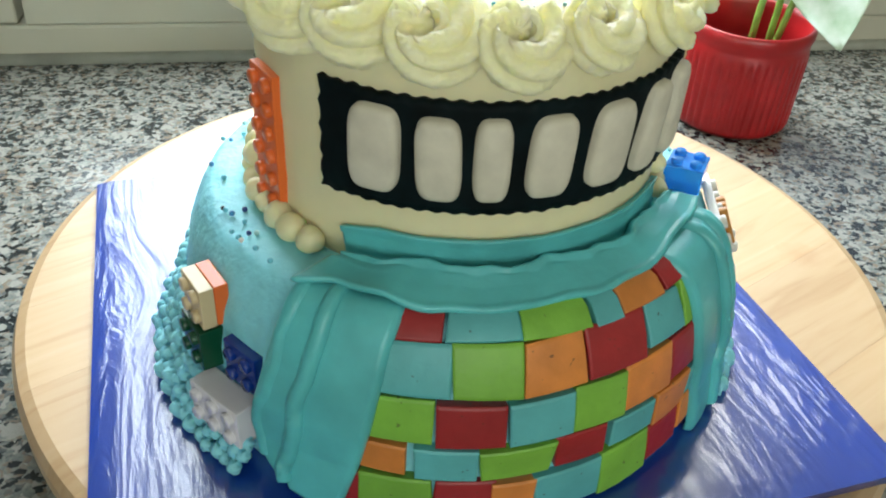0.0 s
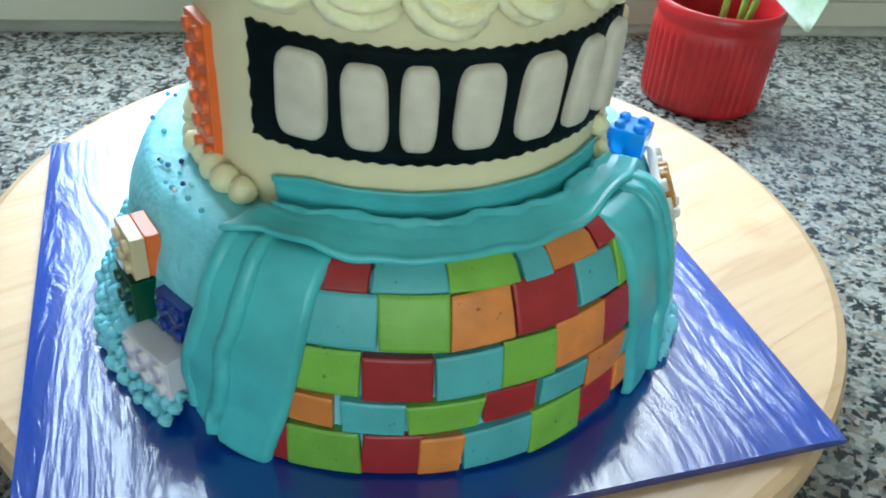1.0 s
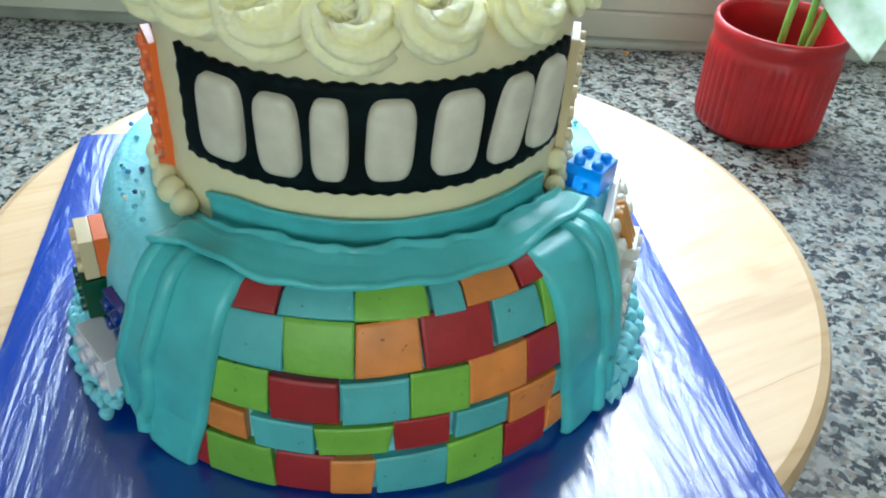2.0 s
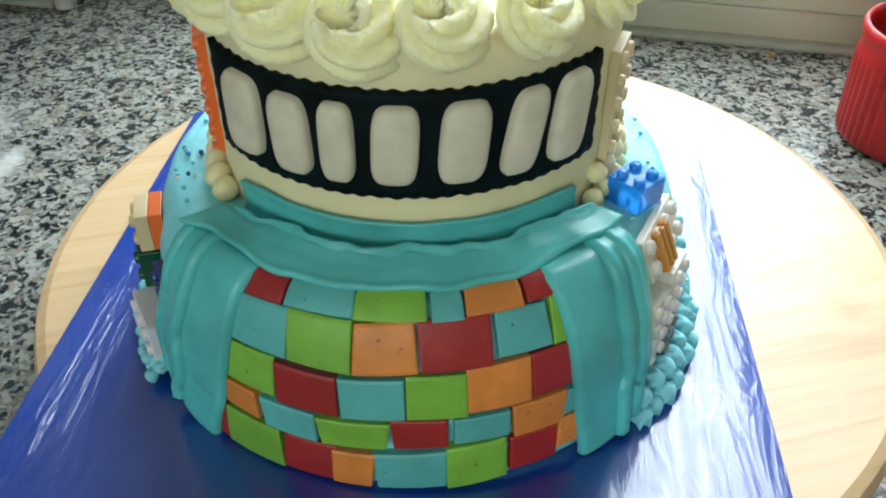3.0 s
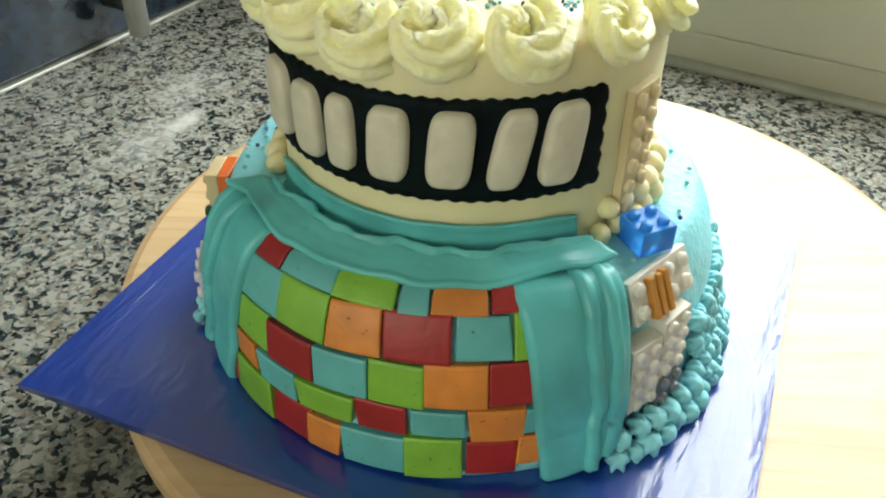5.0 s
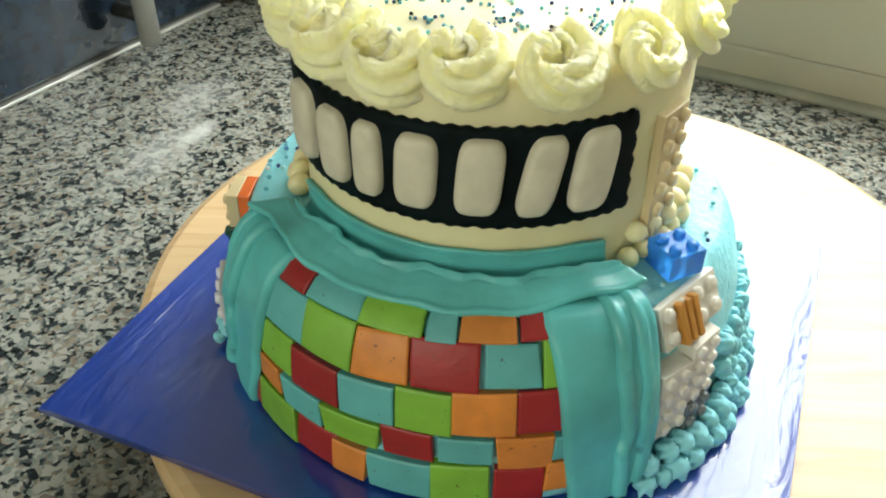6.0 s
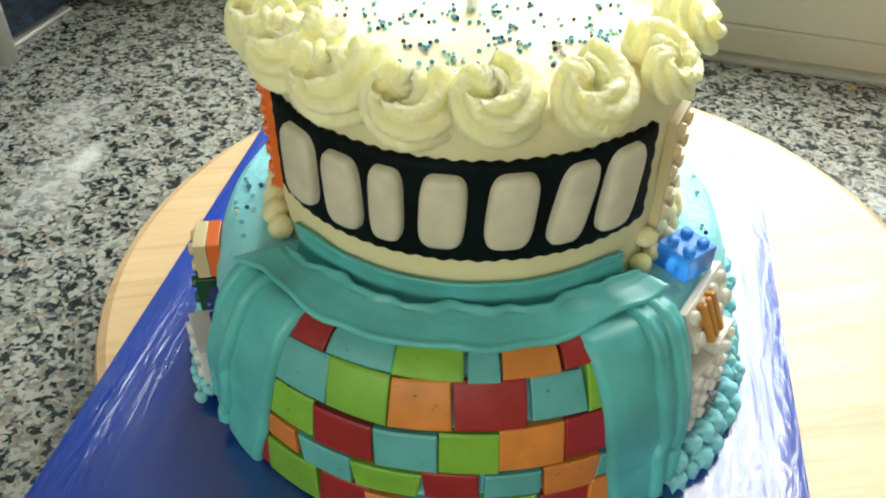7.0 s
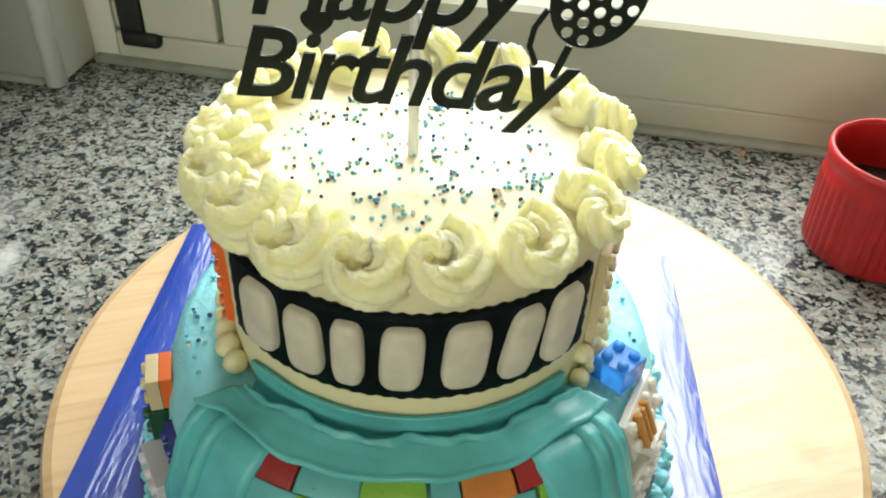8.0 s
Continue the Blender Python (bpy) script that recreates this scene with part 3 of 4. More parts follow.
def tile(a0, a1, s0, s1, thick, tilt):
    """One rolled brick, tilt: half the rise from its one end to the other."""
    bm = bmesh.new()
    n, m = 8, 7
    ca = [a0 + rng.uniform(-0.5, 0.5), a1 + rng.uniform(-0.5, 0.5), a1 + rng.uniform(-0.5, 0.5), a0 + rng.uniform(-0.5, 0.5)]
    cs = [s0 - tilt + rng.uniform(-0.0004, 0.0004), s0 + tilt, s1 + tilt + rng.uniform(-0.0004, 0.0004), s1 - tilt]
    lift = rng.uniform(-0.0003, 0.0006)
    def at(u, v, off):
        a = (ca[0] * (1 - u) + ca[1] * u) * (1 - v) + (ca[3] * (1 - u) + ca[2] * u) * v
        s = (cs[0] * (1 - u) + cs[1] * u) * (1 - v) + (cs[3] * (1 - u) + cs[2] * u) * v
        return on_side(a, s, off)
    g = []
    us = [0.0, 0.018, 0.05, 0.35, 0.65, 0.95, 0.982, 1.0]
    vs = [0.0, 0.035, 0.09, 0.5, 0.91, 0.965, 1.0]
    for u in us:
        g.append([bm.verts.new(at(u, v, (thick if 0 < u < 1 and 0 < v < 1 else thick - 0.0005) + lift * v)) for v in vs])
    for i in range(n - 1):
        for j in range(m - 1):
            bm.faces.new((g[i][j], g[i + 1][j], g[i + 1][j + 1], g[i][j + 1]))
    loop = [(i, 0) for i in range(n)] + [(n - 1, j) for j in range(1, m)] + [(i, m - 1) for i in range(n - 2, -1, -1)] + [(0, j) for j in range(m - 2, 0, -1)]
    low = [bm.verts.new(at(us[i], vs[j], -0.0012)) for i, j in loop]
    for k in range(len(loop)):
        k2 = (k + 1) % len(loop)
        bm.faces.new((g[loop[k][0]][loop[k][1]], low[k], low[k2], g[loop[k2][0]][loop[k2][1]]))
        bm.edges.get((g[loop[k][0]][loop[k][1]], g[loop[k2][0]][loop[k2][1]])).smooth = False
        bm.edges.get((g[loop[k][0]][loop[k][1]], low[k])).smooth = (us[loop[k][0]], vs[loop[k][1]]) not in ((0, 0), (0, 1), (1, 0), (1, 1))
    return bm


PAINT = {"R": (F_RED, "red"), "T": (F_TEAL, "turquoise"), "G": (F_GREEN, "green"), "O": (F_ORANGE, "orange")}


def brick_row(colours, *bricks):
    """Bricks of one course: angle from, angle to, foot, head and tilt in millimetres."""
    for c, (a0, a1, z0, z1, tilt) in zip(colours.split(), bricks):
        s0, s1 = arc_at(z0), (ARC[-1] - 0.0125 if z1 > 0.12 else arc_at(z1))
        tb = tile(a0, a1, s0, s1, 0.0029 + rng.uniform(0, 0.0010), tilt / 2000)
        part("fondant_brick", tb, PAINT[c][0], lower, PAINT[c][1] + " fondant brick")


brick_row("R G R O T G R O", (-120, -115.3, 0.0535, 0.0680, 0), (-115, -102.2, 0.0535, 0.0690, 0.6), (-102, -91.6, 0.0535, 0.0682, 0), (-91.8, -84.5, 0.0538, 0.0676, 0),
          (-84.4, -71.6, 0.0535, 0.0688, 1.4), (-71.3, -60.4, 0.0545, 0.0716, 1.6), (-60.1, -50.3, 0.0560, 0.0703, 0), (-50.2, -43, 0.0596, 0.0726, 0.2))
brick_row("O T G R T O T", (-115, -106.6, 0.0700, 0.0828, -0.2), (-105.8, -94.7, 0.0694, 0.0831, 0.2), (-94.4, -81.7, 0.0702, 0.0826, 1.4), (-81.3, -71.2, 0.0712, 0.0843, 0.2),
          (-70.7, -59.7, 0.0730, 0.0842, 0.3), (-59.4, -49.0, 0.0704, 0.0856, 0), (-49.1, -43, 0.0740, 0.0850, 0.2))
brick_row("G R T G O R", (-117, -102.6, 0.0840, 0.0990, 0.6), (-102.4, -90.4, 0.0836, 0.0986, 0), (-89.9, -78.6, 0.0846, 0.0992, 1.2), (-78.7, -68.1, 0.0846, 0.1008, 0),
          (-67.8, -56.4, 0.0856, 0.1020, 0.4), (-56.0, -43, 0.0864, 0.1026, 0))
brick_row("T G O R T G", (-114, -100.5, 0.1000, 0.1150, 0.6), (-100.2, -88.0, 0.1003, 0.1155, -0.4), (-88.0, -76.5, 0.1008, 0.1158, 1.8), (-76.0, -63.3, 0.1020, 0.1166, 0),
          (-62.2, -51.7, 0.1038, 0.1168, -0.6), (-51.1, -43, 0.1032, 0.1170, 0))
brick_row("R T G T O R", (-114, -101.8, 0.1151, 0.1206, 0.8), (-101.3, -88.0, 0.1158, 0.1206, 0.2), (-87.9, -74.8, 0.1159, 0.1206, -0.2), (-74.2, -67.8, 0.1158, 0.1206, -0.2),
          (-67.0, -56.3, 0.1164, 0.1206, 0), (-55.4, -46, 0.1171, 0.1206, 0))

# drape of rolled fondant
HEM = [(-134, 0.0920), (-130, 0.0918), (-124, 0.0868), (-114, 0.0872), (-104, 0.0876), (-95, 0.0866), (-86, 0.0862), (-77, 0.0855), (-66, 0.0858), (-55, 0.0852), (-45, 0.0836), (-36, 0.0842), (-24, 0.0862)]


SWAG_L = [(0, -130.5), (0.34, -127.5), (0.5, -127), (1, -131.5)]
SWAG_R = [(0, -30.5), (0.34, -28), (0.5, -28), (1, -26)]


def swag(u, v):
    a = lerp(SWAG_L, v) * (1 - u) + lerp(SWAG_R, v) * u
    end = max(0.0, 1 - min(u, 1 - u) / 0.14)
    over = min(1.0, max(0.0, (0.25 - min(u, 1 - u)) / 0.08))
    w = 0.0013 * math.cos(0.196 * (a + 91.5)) + 0.0008 * math.sin(a * 0.42) + 0.0004 * math.sin(a * 0.9) + 0.0012 * max(0.0, (-80 - a) / 45)
    h = lerp(HEM, a) + 0.0004 * math.sin(a * 0.33)
    cv = [0, 0.05, 0.10, 0.20, 0.30, 0.34, 0.38, 0.43, 0.50, 0.70, 0.90, 0.94, 0.97, 1.0]
    cr = [0.0702, 0.0717, 0.0710, 0.0712, 0.0720 + w, 0.0729 + w, 0.0733 + w, 0.0747 + w, 0.0762 + 0.7 * w, 0.0805, h - 0.0012, h + 0.0006, h + 0.0012, h + 0.0004]
    cz = [0.1368, 0.1368, 0.1335, 0.1272, 0.1242, 0.1262, 0.1302, 0.1310, 0.1292, 0.1272, 0.1254, 0.1253, 0.1240, 0.1222]
    r, z = float(np.interp(v, cv, cr)), float(np.interp(v, cv, cz))
    z += 0.0003 * rock(a * 0.1, v * 3, 0, 1, 4) + (0.0030 if u < 0.5 else 0.0024) * over * max(0.0, (v - 0.45) / 0.55) + 0.0004 * math.sin(a * 0.5 + 2) * (v > 0.5)
    z -= 0.0020 * end * max(0.0, 1 - abs(v - 0.40) / 0.25)
    z -= 0.0035 * max(0.0, 1 - u / 0.10) * max(0.0, 1 - v / 0.3) + 0.0020 * max(0.0, 1 - (1 - u) / 0.08) * max(0.0, 1 - v / 0.3)
    return polar(r, a, z)


def smooth_drape(bm, rounds=2):
    for _ in range(rounds):
        bmesh.ops.smooth_vert(bm, verts=bm.verts, factor=0.4, use_axis_x=True, use_axis_y=True, use_axis_z=True)
    return bm


part("swag", smooth_drape(sheet(130, 64, swag, -0.0022), 1), M_FONDANT, cake, "turquoise fondant swag with soft folds")


def hanging(left, right, bottom, folds):
    """A fondant curtain from the ledge over the shoulder down to the board; folds: (u, direction, height) of strips that lie on top."""
    def fn(u, v):
        zb = lerp(bottom, u)
        s = (ARC[-1] - 0.006) * (1 - v) + arc_at(zb) * v
        a = lerp(left, v) * (1 - u) + lerp(right, v) * u
        off = 0.0036 + 0.0016 * max(0, v - 0.5)
        lap = 0.0
        for c, way, h in folds:
            d = (u - c - (0.026 * math.sin(v * 14 + c * 9) + 0.012 * math.sin(v * 31)) * min(1, v * 1.5)) * way
            rise = 1 / (1 + math.exp(-d / 0.004))
            off += h * rise * (0.30 + 0.70 * math.exp(-max(0, d - 0.012) / 0.024))
            lap -= way * 260 * h * rise * math.exp(-max(0, d) / 0.022)
        e = min(u, 1 - u)
        off -= 0.0012 * max(0, 1 - e / 0.02) ** 2
        off += 0.0004 * rock(u * 3, v * 4, 0, 1, 5)
        k = min(1.0, v / 0.24)
        off *= 0.20 + 0.80 * k * k * (3 - 2 * k)
        return on_side(a + lap * k, s, off)
    return sheet(220, 90, fn, 0.0022)


part("curtain", hanging([(0, -129), (0.25, -130.3), (0.5, -132), (0.85, -134.8), (1, -133.2)], [(0, -108.5), (0.12, -110.6), (0.24, -112.0), (0.38, -112.8), (0.58, -114.2), (0.80, -116.4), (1, -119)],
                        [(0, 0.066), (0.38, 0.057), (0.42, 0.0545), (1, 0.0522)], [(0.38, -1, 0.0034), (0.06, -1, 0.0012)]),
     M_FONDANT, cake, "turquoise fondant curtain with one long crease")
part("curtain", hanging([(0, -51.5), (0.12, -50), (0.24, -48.6), (0.4, -47.6), (0.66, -46.4), (1, -44.5)], [(0, -28.5), (0.25, -29.6), (0.55, -30), (0.8, -29.8), (1, -31.5)],
                        [(0, 0.0530), (0.66, 0.0545), (0.7, 0.057), (1, 0.060)], [(0.64, 1, 0.0034), (0.86, 1, 0.0020)]),
     M_FONDANT, cake, "turquoise fondant curtain with pleats along one edge")

# black name plate and its bars
PL_A0, PL_A1, PL_Z0, PL_Z1 = -135.2, -24.8, 0.1460, 0.1803


def plate(u, v):
    a = PL_A0 + (PL_A1 - PL_A0) * u
    z = PL_Z0 + (PL_Z1 - PL_Z0) * v
    z += (0.00035 * math.sin(a * 1.5) + 0.0004 * rock(a * 0.2, v, 0, 1, 7)) * (1 - 2 * v)
    a += 0.5 * math.sin(z * 900) * (abs(2 * u - 1) ** 20) 
    return polar(UP_R + 0.0022, a, z)


plaque = part("name_plate", sheet(150, 14, plate, 0.0026), M_BLACK, cake, "black fondant plate with a wavy edge")


def bar(mid, wide, z0, z1, lean):
    """A plain rounded bar that follows the plate."""
    bm = bmesh.new()
    n = 14
    a0, a1 = mid - wide / 2, mid + wide / 2

    def rim(off, inset):
        out = []
        for i in range(4 * n):
            t = 2 * math.pi * i / (4 * n)
            cx, cy = math.cos(t), math.sin(t)
            e = 0.5
            x = math.copysign(abs(cx) ** e, cx)
            y = math.copysign(abs(cy) ** e, cy)
            w = (radians(a1 - a0) * UP_R / 2 - inset)
            h = (z1 - z0) / 2 - inset
            a = mid + math.degrees((x * w + y * h * lean) / UP_R)
            out.append(bm.verts.new(polar(UP_R + off, a, (z0 + z1) / 2 + y * h)))
        return out
    loops = [rim(0.0015, 0), rim(0.0040, 0.0002), rim(0.0052, 0.0010), rim(0.0058, 0.0024)]
    for p, q in zip(loops, loops[1:]):
        for i in range(len(p)):
            j = (i + 1) % len(p)
            bm.faces.new((p[i], p[j], q[j], q[i]))
    bm.faces.new(loops[-1])
    return bm


for mid, wide, z0, z1, lean in ((-120.5, 12.5, 0.1508, 0.1772, 0.0), (-105.8, 10.5, 0.1506, 0.1760, -0.05), (-94.0, 8.5, 0.1510, 0.1765, 0.0), (-80.6, 11.0, 0.1515, 0.1768, 0.05),
                               (-65.0, 11.5, 0.1515, 0.1775, 0.08), (-50.4, 9.5, 0.1510, 0.1780, 0.18), (-37.2, 11.0, 0.1505, 0.1785, 0.12)):
    part("bar", bar(mid, wide, z0, z1, lean), M_IVORY, plaque, "plain ivory fondant bar")

# piped beads at the foot of the upper tier
def bead(r, seed, squash=0.85):
    bm = bmesh.new()
    bmesh.ops.create_icosphere(bm, subdivisions=3, radius=r)
    for v in bm.verts:
        k = 1 + 0.10 * rock(v.co.x, v.co.y, v.co.z, 1.2 / r, seed)
        v.co = Vector((v.co.x * k, v.co.y * k, v.co.z * k * squash))
        if v.co.z > 0:
            v.co.z *= 1 + 0.25 * (v.co.z / r)
    return bm


bead_meshes = []
for k in range(4):
    ob = part("cream_bead", bead(0.0047, k + 1), M_CREAM, upper)
    bead_meshes.append(ob.data)
    bpy.data.objects.remove(ob)


def shared(name, me, parent, m, label=""):
    ob = new(name, me)
    ob.parent = parent
    ob.matrix_basis = m
    if label:
        ob["label"] = label
    return ob


a, k = -22.0, 0
while a < 222:
    for row in range(2):
        if row and not (150 < a < 186 or a < 20):
            continue
        rr = UP_R + (0.0034 if row == 0 else 0.0018)
        p = polar(rr + rng.uniform(-0.0006, 0.0008), a + row * 4, 0.1243 + row * 0.0070 + rng.uniform(-0.0005, 0.0005))
        shared("cream_bead", bead_meshes[k % 4], upper, pose(*p, rng.uniform(-15, 15), rng.uniform(-15, 15), rng.uniform(0, 360)) @ Matrix.Scale(rng.uniform(0.9, 1.12) * (0.78 if a < -14 else 1.0), 4))
        k += 1
    a += 7.0 + rng.uniform(-0.4, 0.4)

# small turquoise shells round the foot of the lower tier
def dollop(seed):
    bm = bmesh.new()
    r2 = random.Random(seed)
    bmesh.ops.create_icosphere(bm, subdivisions=3, radius=0.0045)
    ph = r2.uniform(0, 6)
    for v in bm.verts:
        q = v.co.normalized()
        az = math.atan2(q.y, q.x)
        ridge = 1 + 0.38 * math.cos(6 * az + ph + 2 * q.z) * (1 - abs(q.z)) + 0.12 * rock(q.x, q.y, q.z, 1.5, seed)
        v.co = Vector((q.x * 0.0045 * ridge, q.y * 0.0045 * ridge, q.z * 0.0040 * (1.5 if q.z > 0.3 else 1.0)))
    return bm


dollops = []
for k in range(6):
    ob = part("cream_shell", dollop(k + 11), M_TEALCREAM, lower)
    dollops.append(ob.data)
    bpy.data.objects.remove(ob)


def shells(a0, a1, tiers, step, size):
    for i, (dr, z) in enumerate(tiers):
        z += 0.0045
        a = a0 + (i % 2) * step / 2
        while a < a1:
            s = arc_at(max(z, 0.0520))
            r0, zz, nr, nz = side(s)
            p = polar(r0 + dr + rng.uniform(-0.001, 0.001), a + rng.uniform(-0.8, 0.8), z + rng.uniform(-0.001, 0.001)) + LOW_C
            m = pose(*p, 0, 0, a) @ pose(0, 0, 0, 0, 55 + rng.uniform(-25, 25), 0) @ Matrix.Scale(size * rng.uniform(0.85, 1.2), 4)
            shared("cream_shell", rng.choice(dollops), lower, m)
            a += step * rng.uniform(0.9, 1.1)


shells(-226, -153, ((0.0105, 0.0505), (0.0085, 0.0540), (0.0060, 0.0590), (0.0040, 0.0645), (0.0025, 0.0700), (0.0015, 0.0765)), 2.5, 0.58)
shells(-153, -136, ((0.0100, 0.0505), (0.0078, 0.0545), (0.0055, 0.0580)), 2.5, 0.60)
shells(-31, -7, ((0.0075, 0.0500), (0.0045, 0.0560)), 4.2, 0.95)
shells(-4, 60, ((0.0070, 0.0500), (0.0055, 0.0540), (0.0040, 0.0590), (0.0025, 0.0645), (0.0015, 0.0700), (0.0010, 0.0755), (0.0005, 0.0810)), 3.1, 0.70)

# rosettes round the top
def rosette(seed):
    """A curl of ridged cream rope that winds inwards and ends in a torn peak."""
    r2 = random.Random(seed)
    turns, n = 1.0 + r2.uniform(-0.12, 0.12), 110
    pts, radii = [], []
    for i in range(n + 1):
        t = i / n
        phi = radians(140) - 2 * math.pi * turns * t
        rad = 0.0056 * (1 - t) ** 0.6
        pts.append((rad * math.cos(phi) - 0.0020 * t, rad * math.sin(phi) - 0.0020 * t, 0.0020 + 0.0120 * t))
        radii.append(0.0096 * (1 - 0.50 * t) * min(1.0, 0.35 + 9 * t) * (1.0 if t < 0.9 else 1 - 7.5 * (t - 0.9)))
    bm = tube(pts, radii, 96, star=0.21, lobes=8, twist=-0.05)
    for v in bm.verts:
        k = 0.0006 * rock(*v.co, 220, seed) + 0.0006 * rock(*v.co, 900, seed + 3)
        v.co += Vector((v.co.x, v.co.y, v.co.z + 0.002)).normalized() * k
    return bm


rosettes = []
for k in range(7):
    ob = part("cream_rosette", rosette(k + 3), M_ROSE, cake)
    rosettes.append(ob.data)
    bpy.data.objects.remove(ob)
for k, ang in enumerate((-128, -109, -89.5, -70, -47, -22, 3, 27, 51, 75, 99, 123, 147, 170, -166, -147)):
    p = polar(0.0618, ang, 0.1905 + rng.uniform(-0.0008, 0.0008))
    m = pose(*p, 0, 0, ang) @ pose(0, 0, 0, 0, 40 + rng.uniform(-8, 8), 0) @ pose(0, 0, 0, 0, 0, 35 + rng.uniform(-20, 20)) @ Matrix.Scale(rng.uniform(1.0, 1.13), 4)
    shared("cream_rosette", rosettes[k % 7], cake, m)

# sugar pearls
def pearls(places):
    bm = bmesh.new()
    for p, r in places:
        bmesh.ops.create_icosphere(bm, subdivisions=2, radius=r, matrix=Matrix.Translation(p))
    return bm


spots = []
for _ in range(330):
    rr = 0.047 * math.sqrt(rng.random())
    aa = rng.uniform(0, 360)
    if rng.random() < 0.45 and spots:
        base = rng.choice(spots)[0]
        p = Vector((base.x + rng.gauss(0, 0.0025), base.y + rng.gauss(0, 0.0025), 0))
        if p.length > 0.048:
            continue
    else:
        p = polar(rr, aa, 0)
    spots.append((Vector((p.x, p.y, UP_Z1 + 0.0005)), 0.00068 * rng.uniform(0.85, 1.15)))
tagged(part("sugar_pearls", pearls(spots), M_SPRINKLE), "blue, teal, black and white sugar pearls on the cream top", "sprinkles", kind="stuff")
spots = []
for _ in range(26):
    aa = rng.choice((rng.uniform(-215, -138), rng.uniform(-22, 40), rng.uniform(-165, -138)))
    rr = rng.uniform(0.079, 0.089)
    spots.append((polar(rr, aa, 0.1214), 0.0009 * rng.uniform(0.85, 1.15)))
for _ in range(14):
    spots.append((polar(UP_R + 0.0004, rng.uniform(168, 182), rng.uniform(0.15, 0.185)), 0.0009))
tagged(part("sugar_pearls", pearls(spots), M_SPRINKLE), "loose sugar pearls on the turquoise ledge", "sprinkles", kind="stuff")

# ---- toy building bricks ----
PITCH = 0.008


def toy_brick(label, nx, ny, h, mat, m, group="toy bricks on the cake", bevel=0.0004, studs=True):
    """A studded brick of nx by ny studs, its studs along local z and its base at 0."""
    ob = thing("toy_brick", label, "toy brick", group, at=m)
    x, y = nx * PITCH / 2 - 0.0001, ny * PITCH / 2 - 0.0001
    part("body", box(-x, x, -y, y, 0, h, bevel), mat, ob, smooth=False)
    if studs:
        for i in range(nx):
            for j in range(ny):
                c = ((i - (nx - 1) / 2) * PITCH, (j - (ny - 1) / 2) * PITCH)
                part("stud", lathe([(0.0024, h - 0.0001), (0.0024, h + 0.0014), (0.0021, h + 0.0018), (0, h + 0.0018)], 20, center=c), mat, ob)
    return ob


def outward(r, a, z, spin=0.0, lean=0.0, yaw=0.0):
    """A pose whose z axis points away from the cake's axis at the angle a."""
    return pose(*polar(r, a, z), 0, 0, a + yaw) @ pose(0, 0, 0, 0, 90 + lean, 0) @ pose(0, 0, 0, 0, 0, spin)


SMALL = Matrix.Scale(0.88, 4)
toy_brick("orange studded plate on the white tier", 6, 2, 0.0032, P_ORANGE, outward(UP_R - 0.0004, -159, 0.1480, yaw=4))
toy_brick("tan studded plate on the white tier", 6, 2, 0.0032, P_TAN, outward(UP_R - 0.0004, -9, 0.1500))
toy_brick("clear blue two-by-two brick on the turquoise ledge", 2, 2, 0.0096, P_BLUE, pose(0.0806, -0.0194, 0.1208, 0, 0, -34) @ Matrix.Diagonal((0.86, 0.86, 1, 1)))
toy_brick("orange two-by-two brick set into the cake side", 2, 2, 0.0050, P_ORANGE, outward(0.0946, -152.9, 0.1030, yaw=-2) @ Matrix.Scale(0.97, 4))
toy_brick("tan two-by-two brick on the orange brick", 2, 2, 0.0050, P_TAN, outward(0.0995, -152.9, 0.1030, yaw=-2) @ Matrix.Scale(0.97, 4))
toy_brick("dark green two-by-two brick below the tan brick", 2, 2, 0.0096, P_GREEN, outward(0.0965, -153.0, 0.0865, yaw=-2))
toy_brick("deep blue two-by-two brick beside the green brick", 2, 2, 0.0060, P_BLUE_SOLID, outward(0.0955, -141.0, 0.0870))
toy_brick("pale lilac two-by-three brick low on the cake side", 2, 3, 0.0096, P_LILAC, outward(0.1010, -143.4, 0.0700, yaw=4))
toy_brick("white two-by-four plate along the rim of the cake", 2, 4, 0.0032, P_WHITE, outward(0.0935, -18.2, 0.1130, lean=-24, yaw=3))
toy_brick("white two-by-four brick standing upright on the cake side", 4, 2, 0.0096, P_WHITE, outward(0.0958, -24.2, 0.0840, spin=5) @ Matrix.Diagonal((0.98, 0.86, 0.88, 1)))
toy_brick("white two-by-four brick set high on the cake side", 4, 2, 0.0096, P_WHITE, outward(0.0955, -16.6, 0.0915, spin=4) @ SMALL)
toy_brick("grey two-by-two brick under the white one", 2, 2, 0.0080, P_GREY, outward(0.0975, -16.0, 0.0708, spin=4) @ SMALL)
grille = thing("toy_grille", "small ochre ribbed toy piece on the white plate", "toy brick", at=outward(0.0966, -20.4, 0.1130, lean=-24, yaw=3) @ SMALL)
for i in range(3):
    part("rib", box(-0.0085, 0.0085, -0.0052 + i * 0.004, -0.0024 + i * 0.004, 0, 0.0042, 0.0006), P_BROWN, grille, smooth=False)
part("plate", box(-0.0078, 0.0078, -0.0050, 0.0050, 0, 0.0016, 0.0003), P_BROWN, grille, smooth=False)

# ---- cake topper ----
TOP_AT = pose(-0.0005, -0.0055, 0, 0, 0, 9.8)
topper = thing("cake_topper", "black card cake topper with lettering, balloon and white stick", "cake topper", at=TOP_AT)


